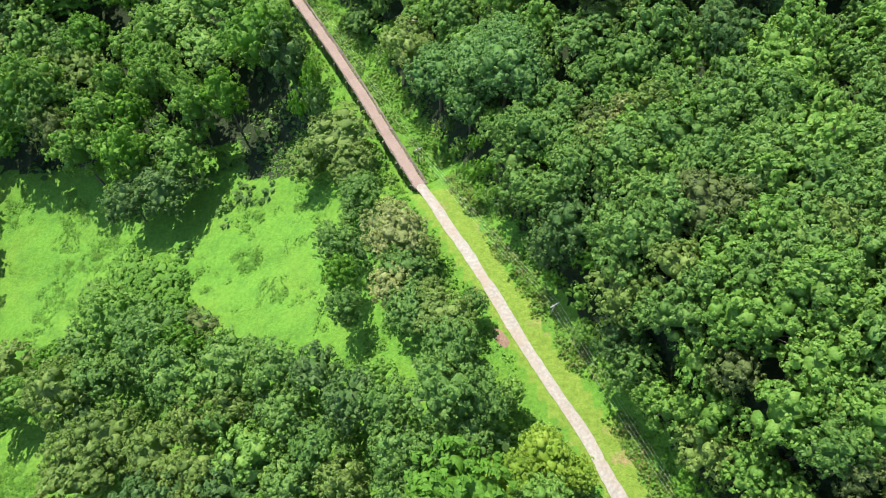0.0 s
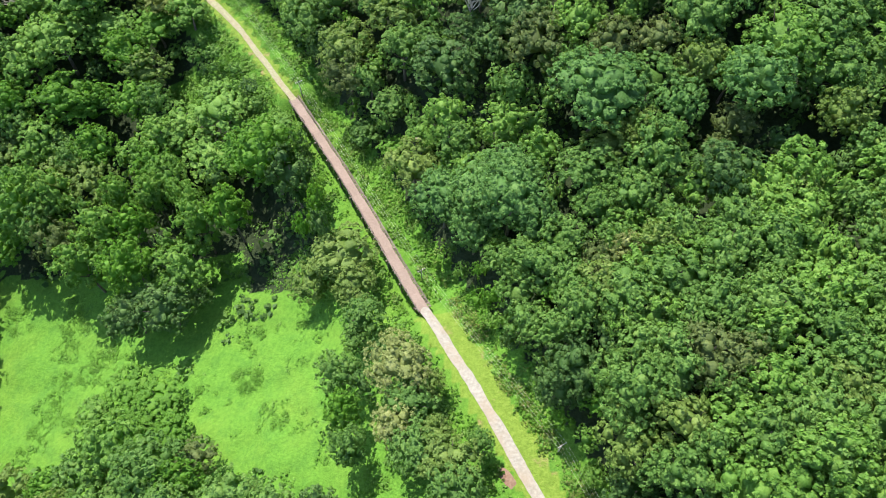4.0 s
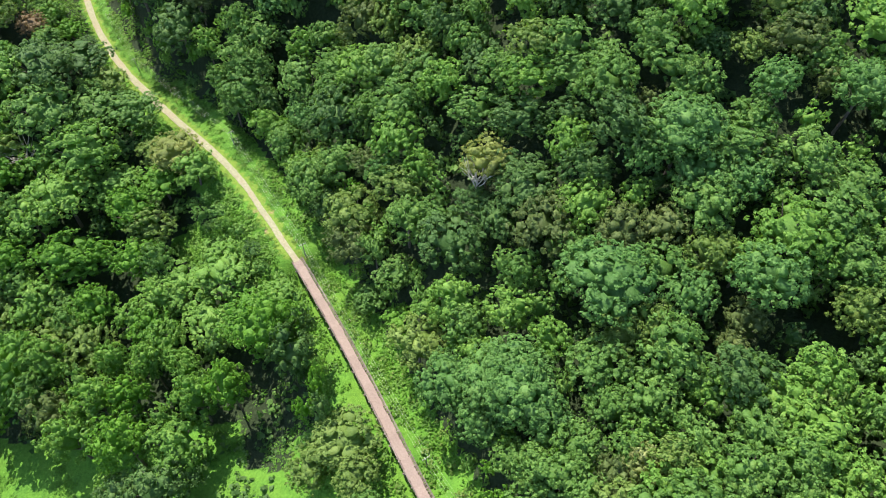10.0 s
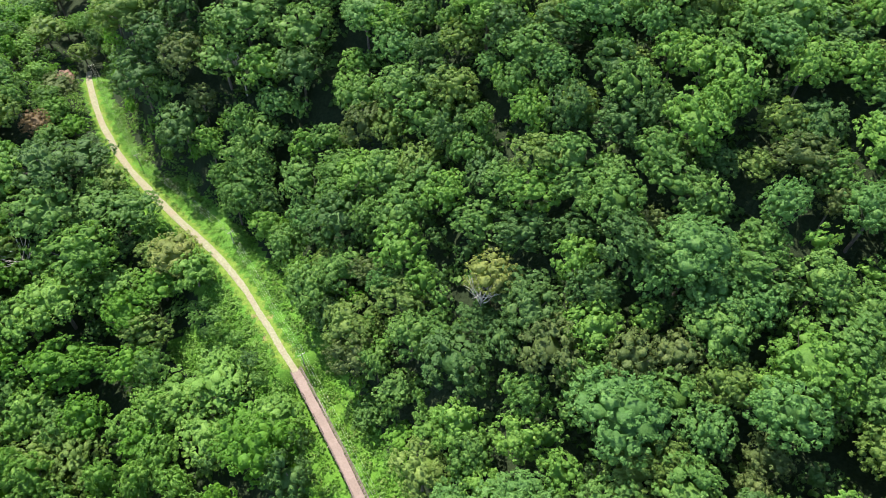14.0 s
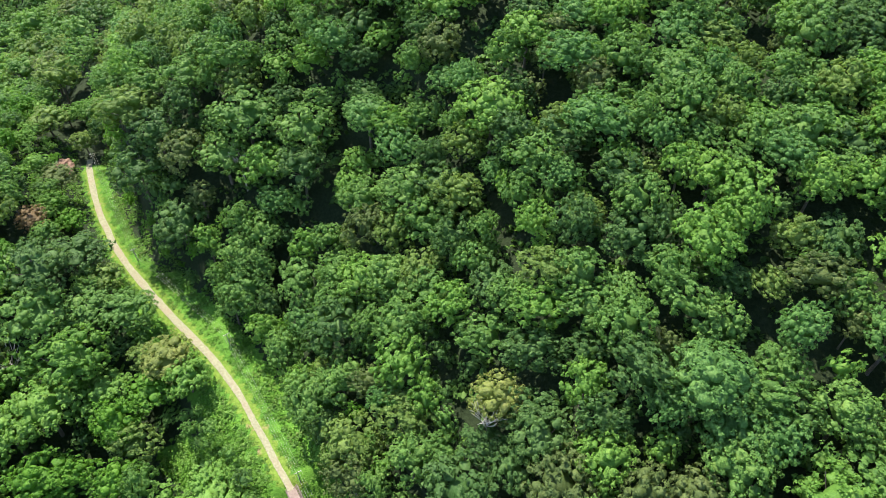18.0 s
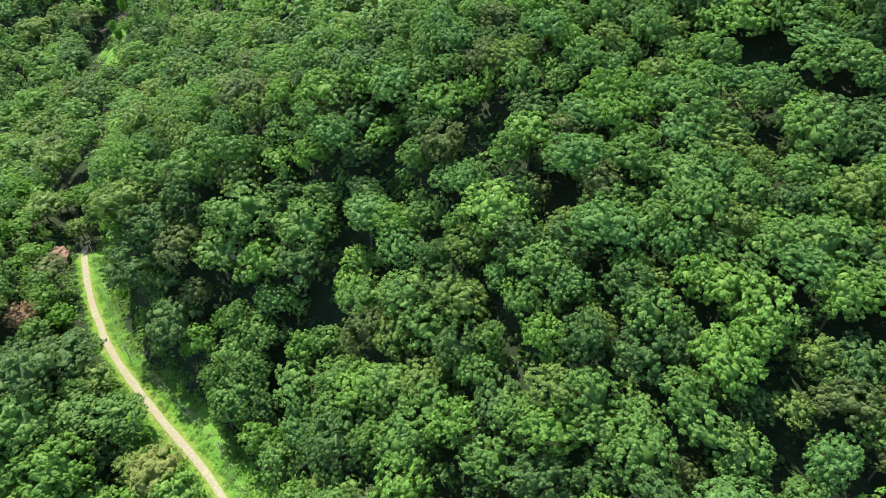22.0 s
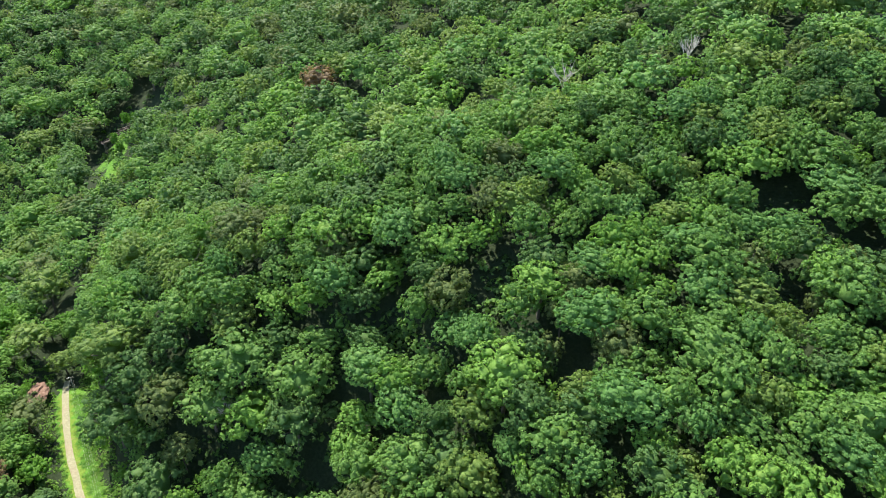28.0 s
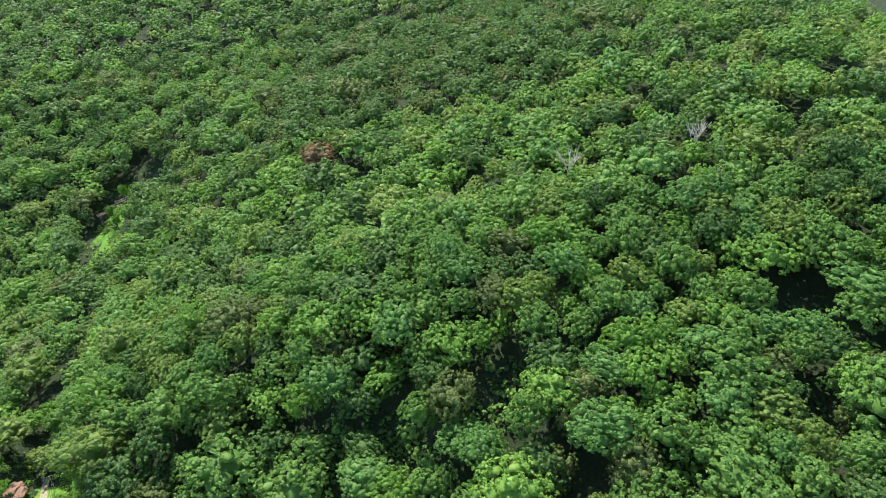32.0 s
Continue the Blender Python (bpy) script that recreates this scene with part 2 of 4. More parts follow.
# ------------------------------------------------------------------ ground
def ground_material():
    """Creepers in the open, mown verge beside the trail, leaf litter below the trees, its dark colour also painting
    shade in a hollow: the mesh says which is where.
    """
    m, n, l, b = mat("ground_cover", 0.9, 0.12)
    geo = n.new("ShaderNodeNewGeometry")
    pos = geo.outputs["Position"]
    fine, patch, wide = noise_node(n, l, pos, 1.1, 6, 0.7), noise_node(n, l, pos, 0.22, 4), noise_node(n, l, pos, 0.05, 4)
    lush = ramp(n, l, fine, [(0.22, (0.040, 0.106, 0.012)), (0.5, (0.076, 0.178, 0.020)), (0.8, (0.116, 0.238, 0.030))])
    lime = ramp(n, l, fine, [(0.2, (0.062, 0.122, 0.014)), (0.55, (0.104, 0.190, 0.023)), (0.85, (0.148, 0.240, 0.036))])
    lush = mix(n, l, ramp(n, l, wide, [(0.44, (0, 0, 0)), (0.70, (0.75, 0.75, 0.75))]), lush, lime)
    dense = ramp(n, l, fine, [(0.25, (0.030, 0.092, 0.014)), (0.75, (0.070, 0.175, 0.024))])
    lush = mix(n, l, ramp(n, l, patch, [(0.48, (0, 0, 0)), (0.66, (0.5, 0.5, 0.5))]), lush, dense)
    verge = ramp(n, l, fine, [(0.25, (0.072, 0.121, 0.015)), (0.55, (0.129, 0.196, 0.028)), (0.85, (0.192, 0.241, 0.050))])
    dirt = ramp(n, l, fine, [(0.3, (0.16, 0.10, 0.055)), (0.7, (0.30, 0.21, 0.12))])
    verge = mix(n, l, ramp(n, l, patch, [(0.60, (0, 0, 0)), (0.72, (0.8, 0.8, 0.8))]), verge, dirt)
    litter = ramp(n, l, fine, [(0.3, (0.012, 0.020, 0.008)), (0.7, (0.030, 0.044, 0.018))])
    kind = n.new("ShaderNodeAttribute")
    kind.attribute_name = "cover"
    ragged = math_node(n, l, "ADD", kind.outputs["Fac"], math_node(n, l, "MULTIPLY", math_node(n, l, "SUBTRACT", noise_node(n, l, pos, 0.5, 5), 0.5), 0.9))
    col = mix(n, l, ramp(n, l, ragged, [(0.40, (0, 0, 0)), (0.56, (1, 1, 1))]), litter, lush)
    half = math_node(n, l, "MULTIPLY", ragged, 0.5)
    col = mix(n, l, ramp(n, l, half, [(0.68, (0, 0, 0)), (0.80, (1, 1, 1))]), col, verge)
    l.new(col, b.inputs["Base Color"])
    bump = n.new("ShaderNodeBump")
    bump.inputs["Strength"].default_value, bump.inputs["Distance"].default_value = 0.9, 0.45
    l.new(noise_node(n, l, pos, 2.0, 7, 0.65), bump.inputs["Height"])
    l.new(bump.outputs[0], b.inputs["Normal"])
    return m


def axis(lo, hi, step, far_lo, far_hi):
    mid = np.arange(lo, hi + 0.1, step)
    up, down = [], []
    s, p = step, hi
    while p < far_hi:
        s *= 1.22
        p += s
        up.append(min(p, far_hi))
    s, p = step, lo
    while p > far_lo:
        s *= 1.22
        p -= s
        down.append(max(p, far_lo))
    return np.r_[down[::-1], mid, up]


gx, gy = axis(-180, 130, 1.7, -3000, 3000), axis(-30, 330, 1.7, -1500, 4500)
GX, GY = np.meshgrid(gx, gy)
gz = ground(GX.ravel(), GY.ravel())
rough_bits = np.array([noise.noise((x * 0.23, y * 0.23, 0)) * 0.5 + noise.noise((x * 0.07, y * 0.07, 3)) * 0.8 for x, y in zip(GX.ravel(), GY.ravel())])
gd, _ = trail_side(GX.ravel(), GY.ravel())
swell = np.array([0.75 * noise.noise((x * 0.31, y * 0.31, 7)) + 0.9 * noise.noise((x * 0.12, y * 0.12, 9)) for x, y in zip(GX.ravel(), GY.ravel())])
open_field = inside(GX.ravel(), GY.ravel(), CLEARINGS[0]) | inside(GX.ravel(), GY.ravel(), CLEARINGS[1])
gz = gz + swell * open_field
gz = gz + rough_bits * np.clip((np.abs(gd) - 3) / 6, 0, 1)
nx, ny = len(gx), len(gy)
ii = (np.arange(ny - 1)[:, None] * nx + np.arange(nx - 1)[None, :]).ravel()
ground_ob = new("ground", mesh_of("ground", np.stack([GX.ravel(), GY.ravel(), gz], -1), quads=np.stack([ii, ii + 1, ii + nx + 1, ii + nx], -1), mats=[ground_material()], smooth=True))
gp = np.stack([GX.ravel(), GY.ravel()], -1)
open_land = np.zeros(len(gp), bool)
for poly in CLEARINGS:
    open_land |= inside(gp[:, 0], gp[:, 1], poly)
# the shaded hollow by the bridge: its shade is painted with dark litter colour
shade_litter = np.zeros(len(gp), bool)
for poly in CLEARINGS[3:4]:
    shade_litter |= inside(gp[:, 0], gp[:, 1], poly)
# low cover left of the trail darkens the holes between trees, as shade would
cover = np.where((open_land & ~shade_litter) | ((gd > np.where(gp[:, 1] > 225, -2.5, -12)) & (gd < np.where(gp[:, 1] > 225, 7, 12)) & (gp[:, 1] < 287)), 1.0, np.where((gd < 0) & (gp[:, 1] < 105) & (gp[:, 0] > -150) & ~shade_litter, 0.8, np.where((gd < 0) & (gp[:, 1] < 200) & (gp[:, 0] > -220), 0.30, 0.0)))
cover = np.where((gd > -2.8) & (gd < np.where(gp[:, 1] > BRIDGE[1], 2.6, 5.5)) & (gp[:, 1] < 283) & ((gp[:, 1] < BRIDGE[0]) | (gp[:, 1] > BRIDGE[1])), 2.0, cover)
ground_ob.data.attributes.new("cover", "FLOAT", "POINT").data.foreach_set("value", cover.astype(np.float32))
tagged(ground_ob, "hilly ground under bright green creepers and grass", "ground", kind="structure")

# ------------------------------------------------------------------ trees
DOMES = {}
for level in (1, 2):
    ICO = bmesh.new()
    bmesh.ops.create_icosphere(ICO, subdivisions=level, radius=1)
    ICO.verts.index_update()
    DOMES[level] = np.array([v.co[:] for v in ICO.verts]), np.array([[v.index for v in f.verts] for f in ICO.faces])
    ICO.free()


def unit(v):
    return v / np.maximum(np.linalg.norm(v, axis=-1, keepdims=True), 1e-9)


def crown_arrays(rng, R, flat, clumps, leaves, leaf, low=-0.55, lumps=8, loose=0.0, core=3, three=False):
    """A crown of round boughs, each covered by tufts of leaves, middle at the origin; dark leafy hearts close the boughs.
    Returns verts, quads (leaves), tris (three-cornered leaves and hearts)."""
    squash = np.array([1, 1, flat])
    nb = lumps * 2
    k = np.arange(nb) + 0.5
    up = 1 - (1 - low * 0.75) * k / nb
    ang = k * 2.39996 + rng.uniform(0, 6.28)
    flat_r = np.sqrt(np.maximum(1 - up ** 2, 0))
    bough = unit(np.stack([np.cos(ang) * flat_r, np.sin(ang) * flat_r, up], -1) + rng.normal(0, 0.16, (nb, 3)))
    br = R * rng.uniform(0.27, 0.43, nb)
    mid = bough * (R * rng.uniform(0.90, 1.08, nb) - br)[:, None] * squash
    # tufts on the outer side of the boughs, where no other bough hides them
    share = br ** 2 / (br ** 2).sum()
    own = rng.choice(nb, clumps * 4, p=share)
    n = unit(rng.normal(0, 1, (clumps * 4, 3)) + bough[own] * 0.9 + (0, 0, 0.25))
    n = np.where(((n * bough[own]).sum(1) < -0.15)[:, None], -n, n)
    centre = mid[own] + n * br[own, None] * (1, 1, 0.9)
    gap = np.linalg.norm(centre[:, None] - mid[None], axis=2) / br[None]
    gap[np.arange(len(own)), own] = 9
    ok = (gap.min(1) > 0.86) & (centre[:, 2] > low * R * flat)
    centre, n, own = centre[ok][:clumps * 3], n[ok][:clumps * 3], own[ok][:clumps * 3]
    # keep the tufts apart, so that dark seams stay between them
    cr = R * 1.55 / math.sqrt(clumps)
    keep = []
    for a in range(len(centre)):
        if len(keep) < clumps and (not keep or np.min(((centre[keep] - centre[a]) ** 2).sum(1)) > (0.95 * cr) ** 2):
            keep.append(a)
    centre, n = centre[keep], n[keep]
    count = len(keep)
    centre = centre + n * (rng.normal(0, 0.03 + loose, count) * R)[:, None]
    cr = cr * rng.uniform(0.72, 1.2, count)
    V, T, n0 = [], [], 0
    if core:
        for k in range(nb + 1):
            h, c, d = (mid[k], br[k] * (0.60 if core > 2 else 0.55), bough[k]) if k < nb else (np.zeros(3), R * (0.50 if core > 2 else 0.45), np.array([0, 0, 1.0]))
            bv, bf = DOMES[2 if core > 2 or k == nb else 1]
            bf = bf[(bv[bf].mean(1) @ d > -0.35) & (bv[bf].mean(1)[:, 2] > -0.7)]
            V.append(bv * c * rng.uniform(0.68, 1.22, (len(bv), 1)) * (1, 1, 0.9) + h), T.append(bf + n0)
            n0 += len(bv)
    m = count * leaves
    own = np.repeat(np.arange(count), leaves)
    nd = unit(rng.normal(0, 1, (m, 3)) * 0.62 + n[own] * 0.8 + (0, 0, 0.42))
    root = centre[own] + nd * cr[own, None] * rng.uniform(0.35, 1.0, (m, 1)) * np.array([1, 1, 0.85])
    face = unit(nd + rng.normal(0, 0.34, (m, 3)) + (0, 0, 0.15))
    a = unit(np.cross(face, rng.normal(0, 1, (m, 3))))
    b = np.cross(face, a)
    ln = (leaf * rng.uniform(0.7, 1.35, m))[:, None]
    wd = ln * rng.uniform(0.55, 0.8, (m, 1))
    if three:                       # three-cornered leaves, for the forest farther off
        q = np.stack([root + a * ln * 0.55, root - a * ln * 0.35 + b * wd * 0.72 - face * ln * 0.1, root - a * ln * 0.35 - b * wd * 0.72 + face * ln * 0.1], 1)
        V.append(q.reshape(-1, 3))
        T.append(n0 + np.arange(m * 3).reshape(-1, 3))
        return np.concatenate(V), np.zeros((0, 4), int), np.concatenate(T)
    q = np.stack([root - a * ln / 2, root - b * wd / 2 + face * ln * 0.12, root + a * ln / 2 - face * ln * 0.10, root + b * wd / 2 + face * ln * 0.12], 1)
    V.append(q.reshape(-1, 3))
    Q = n0 + np.arange(m * 4).reshape(-1, 4)
    return np.concatenate(V), Q, (np.concatenate(T) if T else np.zeros((0, 3), int))


def tube(path, radii, sides=6):
    path, radii = np.array(path, float), np.array(radii, float)
    V, Q = [], []
    for i, (p, r) in enumerate(zip(path, radii)):
        t = unit(path[min(i + 1, len(path) - 1)] - path[max(i - 1, 0)])
        u = unit(np.cross(t, (0.3, 1, 0.1)))
        w = np.cross(t, u)
        for s in range(sides):
            a = 2 * math.pi * s / sides
            V.append(p + r * (u * math.cos(a) + w * math.sin(a)))
    for i in range(len(path) - 1):
        for s in range(sides):
            Q.append((i * sides + s, i * sides + (s + 1) % sides, (i + 1) * sides + (s + 1) % sides, (i + 1) * sides + s))
    return np.array(V), np.array(Q)


def trunk_arrays(rng, H, R, flat, limbs=5):
    V, Q = tube([(0, 0, -2.5), (0, 0, 0.6), (rng.normal(0, 0.15), rng.normal(0, 0.15), H * 0.35), (rng.normal(0, 0.3), rng.normal(0, 0.3), H - R * flat * 0.5)],
                [0.42, 0.30, 0.24, 0.10])
    top = H - R * flat
    for k in range(limbs):
        a = 6.283 * k / limbs + rng.uniform(-0.5, 0.5)
        e = np.array([math.cos(a), math.sin(a), 0]) * R * rng.uniform(0.55, 0.8) + (0, 0, top + R * flat * rng.uniform(0.0, 0.45))
        s = np.array([0, 0, H * rng.uniform(0.35, 0.55)])
        v, q = tube([s, s * 0.5 + e * 0.5 + (0, 0, -0.4), e], [0.15, 0.11, 0.04], 5)
        Q = np.vstack([Q, q + len(V)])
        V = np.vstack([V, v])
    return V, Q


NOMINAL_R, NOMINAL_H = 5.0, 15.0          # every crown is first grown at this size


def shape(kind, seed, flat=1.05, clumps=130, leaves=10, leaf=0.54, **more):
    rng = np.random.default_rng(seed)
    v, q, t = crown_arrays(rng, NOMINAL_R, flat, clumps, leaves, leaf, **more)
    v = v + (0, 0, NOMINAL_H - NOMINAL_R * flat)
    tv, tq = trunk_arrays(rng, NOMINAL_H, NOMINAL_R, flat)
    return v, q, t, tv, tq


def part(name, me, parent, label=""):
    ob = new(name, me)
    ob.parent = parent
    return tagged(ob, label)


LABELS = {
    "green": "broad-leaved forest tree with a dense mid-green crown",
    "dark": "broad-leaved forest tree with a dark green crown",
    "blue": "tall spreading tree with a bluish-green umbrella crown",
    "bright": "young broad-leaved tree with a bright light-green crown",
    "olive": "broad-leaved tree with a yellowish olive-green crown",
    "brown": "half-withered tree with a brownish green crown",
    "gold": "tree with a yellow-green flowering crown",
    "rust": "tree with a rusty reddish-brown withered crown",
    "pale": "flowering tree with a pale yellowish crown",
    "lime": "low spreading tree with a lime yellow-green crown",
    "vine": "low tree smothered in bright green creepers",
}
STYLE = {"green": dict(clumps=110), "dark": dict(clumps=100, leaf=0.56), "blue": dict(flat=0.74, clumps=150, leaf=0.46, lumps=12), "bright": dict(clumps=110, leaf=0.58, loose=0.03),
         "olive": dict(clumps=100, loose=0.02), "gold": dict(clumps=100, leaf=0.46, lumps=9, loose=0.02), "brown": dict(clumps=100, leaf=0.46, loose=0.03),
         "rust": dict(clumps=80, leaf=0.46, loose=0.04), "pale": dict(clumps=110, leaf=0.46, lumps=9, loose=0.02), "lime": dict(flat=0.95, clumps=120, leaf=0.46, lumps=9, loose=0.02), "vine": dict(flat=0.95, clumps=100, leaf=0.60, lumps=9, loose=0.04)}
MAKERS = {}


def tree(kind, x, y, r, top=None, turn=None):
    """One tree as a thing of its own; r: crown radius, top: its height above the ground."""
    n = COUNT[0]
    COUNT[0] += 1
    rng = np.random.default_rng(900 + n)
    big = r > 6.2
    key = (kind, big, n % 3)
    h = top if top else float(tree_height(x, y, r)[0]) + rng.uniform(-1, 1)
    m = Matrix.LocRotScale((x, y, float(ground(x, y)[0])), Euler((0, 0, rng.uniform(0, 6.28) if turn is None else turn)), (r / NOMINAL_R * rng.uniform(0.9, 1.12), r / NOMINAL_R * rng.uniform(0.9, 1.12), h / NOMINAL_H))
    if key not in MAKERS:
        st = dict(STYLE[kind], leaves=20, core=3, low=-0.75)
        st["leaf"] = 0.88 * st.get("leaf", 0.54)
        if big:
            st.update(clumps=int(st["clumps"] * 1.5), leaf=st["leaf"] * 0.80)
        v, q, t, tv, tq = shape(kind, 17 * n + 3, **st)
        base = new("tree")
        part("trunk", mesh_of("trunk", tv, quads=tq, mats=[BARK], smooth=True), base)
        part("crown", mesh_of("crown", v, quads=q, tris=t, mats=[LEAF[kind]]), base)
        tagged(base, LABELS[kind], "tree", "forest trees")
        MAKERS[key] = base
        base.matrix_basis = m
        return base
    src = MAKERS[key]
    keep = src.scale.copy()
    src.scale = (1, 1, 1)
    got = copy_thing(src, m)
    src.scale = keep
    return got


COUNT = [0]
PLACED = []          # x, y, r of every tree, to keep the rest clear of it


# trees that stand out, by kind: place and crown radius
OLIVE_TREES_A = [(-25.1, 92.1, 7.8), (-32.9, 87.4, 5.5), (-4.2, 57.2, 3.5), (0.6, 41, 5.6), (-2.4, 46.3, 3.8), (-82.1, 32, 7.7), (-49, 24.4, 4.8), (-41.6, 26.7, 4.6), (-56.5, 18.2, 5.5), (-67.2, 21.8, 6.6), (-75.3, 18.9, 6.6), (-47.1, 13.8, 5.7), (-17.7, 11.9, 4.6), (-8, 113.1, 7.1), (30.9, 41.4, 5.9), (42.3, 15.4, 5.4), (37.4, 42.3, 4.3), (-115.4, 215.1, 6.6), (-114.6, 152, 8.5), (-111.6, 119, 6.9), (-99.1, 98.9, 6), (-56.6, 108.4, 5.9), (-27, 151.8, 8.1), (54.6, 119.6, 5.9), (41.4, 104.9, 5.3), (-112.7, 262.5, 9.5), (-168, 299.5, 8.5), (-177.4, 333.5, 9.9), (27.1, 221.8, 5.6), (79.8, 233.9, 5.4)]
OLIVE_TREES_B = [(103.5, 208, 4.1), (-257.1, 482.6, 10), (-216.6, 387.2, 10), (-55.7, 433.9, 8.1), (102.3, 343.3, 8.5), (-194.5, 522.8, 10)]
GREEN_TREES_A = [(-20, 69.7, 3.3), (-23.1, 60.7, 4.8), (-19.3, 44.8, 3.6), (1.7, 35.2, 5.3), (6, 44.8, 2.9), (-74.2, 35.5, 6.2), (-67.3, 37.7, 5.2), (-54.9, 33.6, 6.9), (-42.5, 34.8, 6.5), (-32.6, 33.3, 5.9), (-29.2, 23.9, 5.6), (-22.1, 17.6, 5.3), (-9.9, 24.3, 5.2), (-7.4, 16.7, 5.4), (-27.5, 11.7, 5.1), (-0.4, 25.6, 5.7), (6.5, 25.6, 5.2), (4.4, 17.8, 4.1), (-2, 15.6, 4.4), (-7.8, 10.2, 4.4), (38.1, 89.8, 5.8), (19.6, 76.7, 5.7), (24.8, 65.5, 5.9), (32.4, 65.8, 6.2), (41.1, 69.1, 6.2), (50.1, 72.8, 6.2), (58.8, 74.2, 6.1), (54.8, 60.9, 5.8), (61.4, 55.1, 5.6), (54.6, 42.8, 5.4)]
GREEN_TREES_B = [(47.2, 39.1, 4.9), (32.4, 49.5, 5.9), (16.4, 66.8, 5.1), (37.3, 35.6, 5.6), (52.5, 13.4, 4.8), (33.4, 31, 4.4), (-127.7, 196.2, 10), (-115.8, 201.6, 8.9), (-103.5, 201.6, 7.8), (-91, 178.2, 7.4), (-79.1, 178.6, 6.2), (-128, 164.2, 8.1), (-98.3, 167.6, 7.3), (-77.5, 143.1, 9.2), (-64.1, 144.2, 9), (-53.1, 128.8, 9.2), (-66.5, 131.2, 8.8), (-46.8, 131.1, 7.6), (-45.6, 119.3, 8.3), (-82.9, 138.5, 7.3), (-91.6, 134.4, 5.7), (-104, 137.5, 6.7), (-121.7, 139.8, 7.4), (-93.8, 108.6, 6.1), (-82.9, 96.4, 7.2), (-68.7, 95.9, 7.2), (-65.3, 106.5, 5.2), (-35.2, 203.2, 7), (-62.6, 213.4, 6.3), (-65.8, 205.7, 8.1)]
GREEN_TREES_C = [(-70.1, 203, 5.7), (-50.6, 184.4, 6.1), (-40.1, 166.9, 7.4), (-31.3, 169.1, 6.7), (-11.2, 143.7, 6.7), (54.8, 130.1, 7.3), (80, 116.3, 7.4), (77.8, 139.8, 6.8), (86.2, 133.3, 6.6), (56, 158.9, 6), (30.6, 88.6, 5.1), (54.5, 80.8, 5.7), (-91.7, 273.1, 8.5), (-108.8, 274, 8), (-69.4, 255, 10), (-47.8, 246.5, 9.9), (-14.2, 216.7, 9), (-28.1, 222.1, 7), (-76.7, 245.6, 7.8), (-213.5, 367.2, 10), (-62.3, 222.8, 6.9), (-67.5, 216.5, 7), (-18.6, 193.7, 7.2), (-124, 283.5, 7.2), (-252.4, 512, 10), (-282.2, 521.4, 10), (-298.8, 603, 10), (-249.5, 576.4, 10), (-181.6, 568.2, 10)]
VINE_TREES_A = [(-20.9, 52.1, 4), (-93.7, 152.1, 6.9), (-84.3, 109.1, 5.3)]
PALE_TREES_A = [(-9.8, 60.8, 7.1), (-10.5, 48.8, 4.8), (34.8, 77.2, 3.8)]
GREEN_LOW_TREES_A = [(-21.8, 133.1, 4.6, 8), (-14.7, 135.3, 5.2, 9)]
BRIGHT_LOW_TREES_A = [(-88.1, 61.1, 4, 6), (12.1, 26.9, 3, 9), (27, 38.9, 2.4, 6), (-5.4, 123.3, 4.9, 9)]
LIME_LOW_TREES_A = [(17.2, 16.1, 5, 10), (11, 11.3, 4.1, 10), (22, 13.1, 3.8, 9)]
BROWN_LOW_TREES_A = [(-55, 46.1, 4.9, 10)]
DARK_TREES_A = [(-24.3, 31.9, 5.3), (-16.3, 25.9, 5.4), (23.7, 55.9, 5.8), (21.4, 54.4, 4.8), (31.4, 34.5, 4.4), (-131.2, 210.6, 10), (-126, 221.1, 10), (-38.5, 112, 5.7), (-71.9, 85.6, 7.5), (-82.2, 84.4, 6.2), (17.2, 141.2, 6.5), (-101.1, 255.2, 8.3), (-49.4, 237.4, 9.1), (-107.3, 245.8, 10), (-90.2, 227.9, 8.6), (-206.4, 425.9, 10)]
BRIGHT_TREES_A = [(-35, 17.2, 6), (37.9, 22.6, 4.3), (35.6, 25.4, 3.5), (43.4, 32.4, 5.3), (48.3, 31.3, 5.1), (52.5, 24.4, 4.9), (48.3, 18.5, 5), (46.7, 11.3, 5.2), (56.6, 30.2, 5), (-114.3, 183.9, 10), (-105.6, 176.9, 9.9), (-119.2, 170.2, 9.5), (-92.1, 119.5, 4.9), (-81.4, 117.5, 4.8), (-25.7, 195.3, 8.4), (-8.1, 156.8, 4.8), (27.6, 150.8, 5.7), (30.4, 135, 6.5), (41.7, 136.3, 3.6), (61.6, 118.5, 4.5), (70.7, 121.2, 8.1), (49.1, 90, 4.5), (60.9, 85.8, 5.8), (64, 80.7, 5.6), (0.2, 119.8, 6.2), (13.3, 114.6, 5.4), (9.9, 229, 10), (60.6, 192.8, 7), (55.1, 198.4, 5.8), (84.5, 190.3, 7.3)]
BRIGHT_TREES_B = [(-46.8, 215.6, 5.1), (-230.3, 415.9, 10), (21, 253, 7.5), (-60.6, 296.1, 6.7), (-267.3, 512.5, 10)]
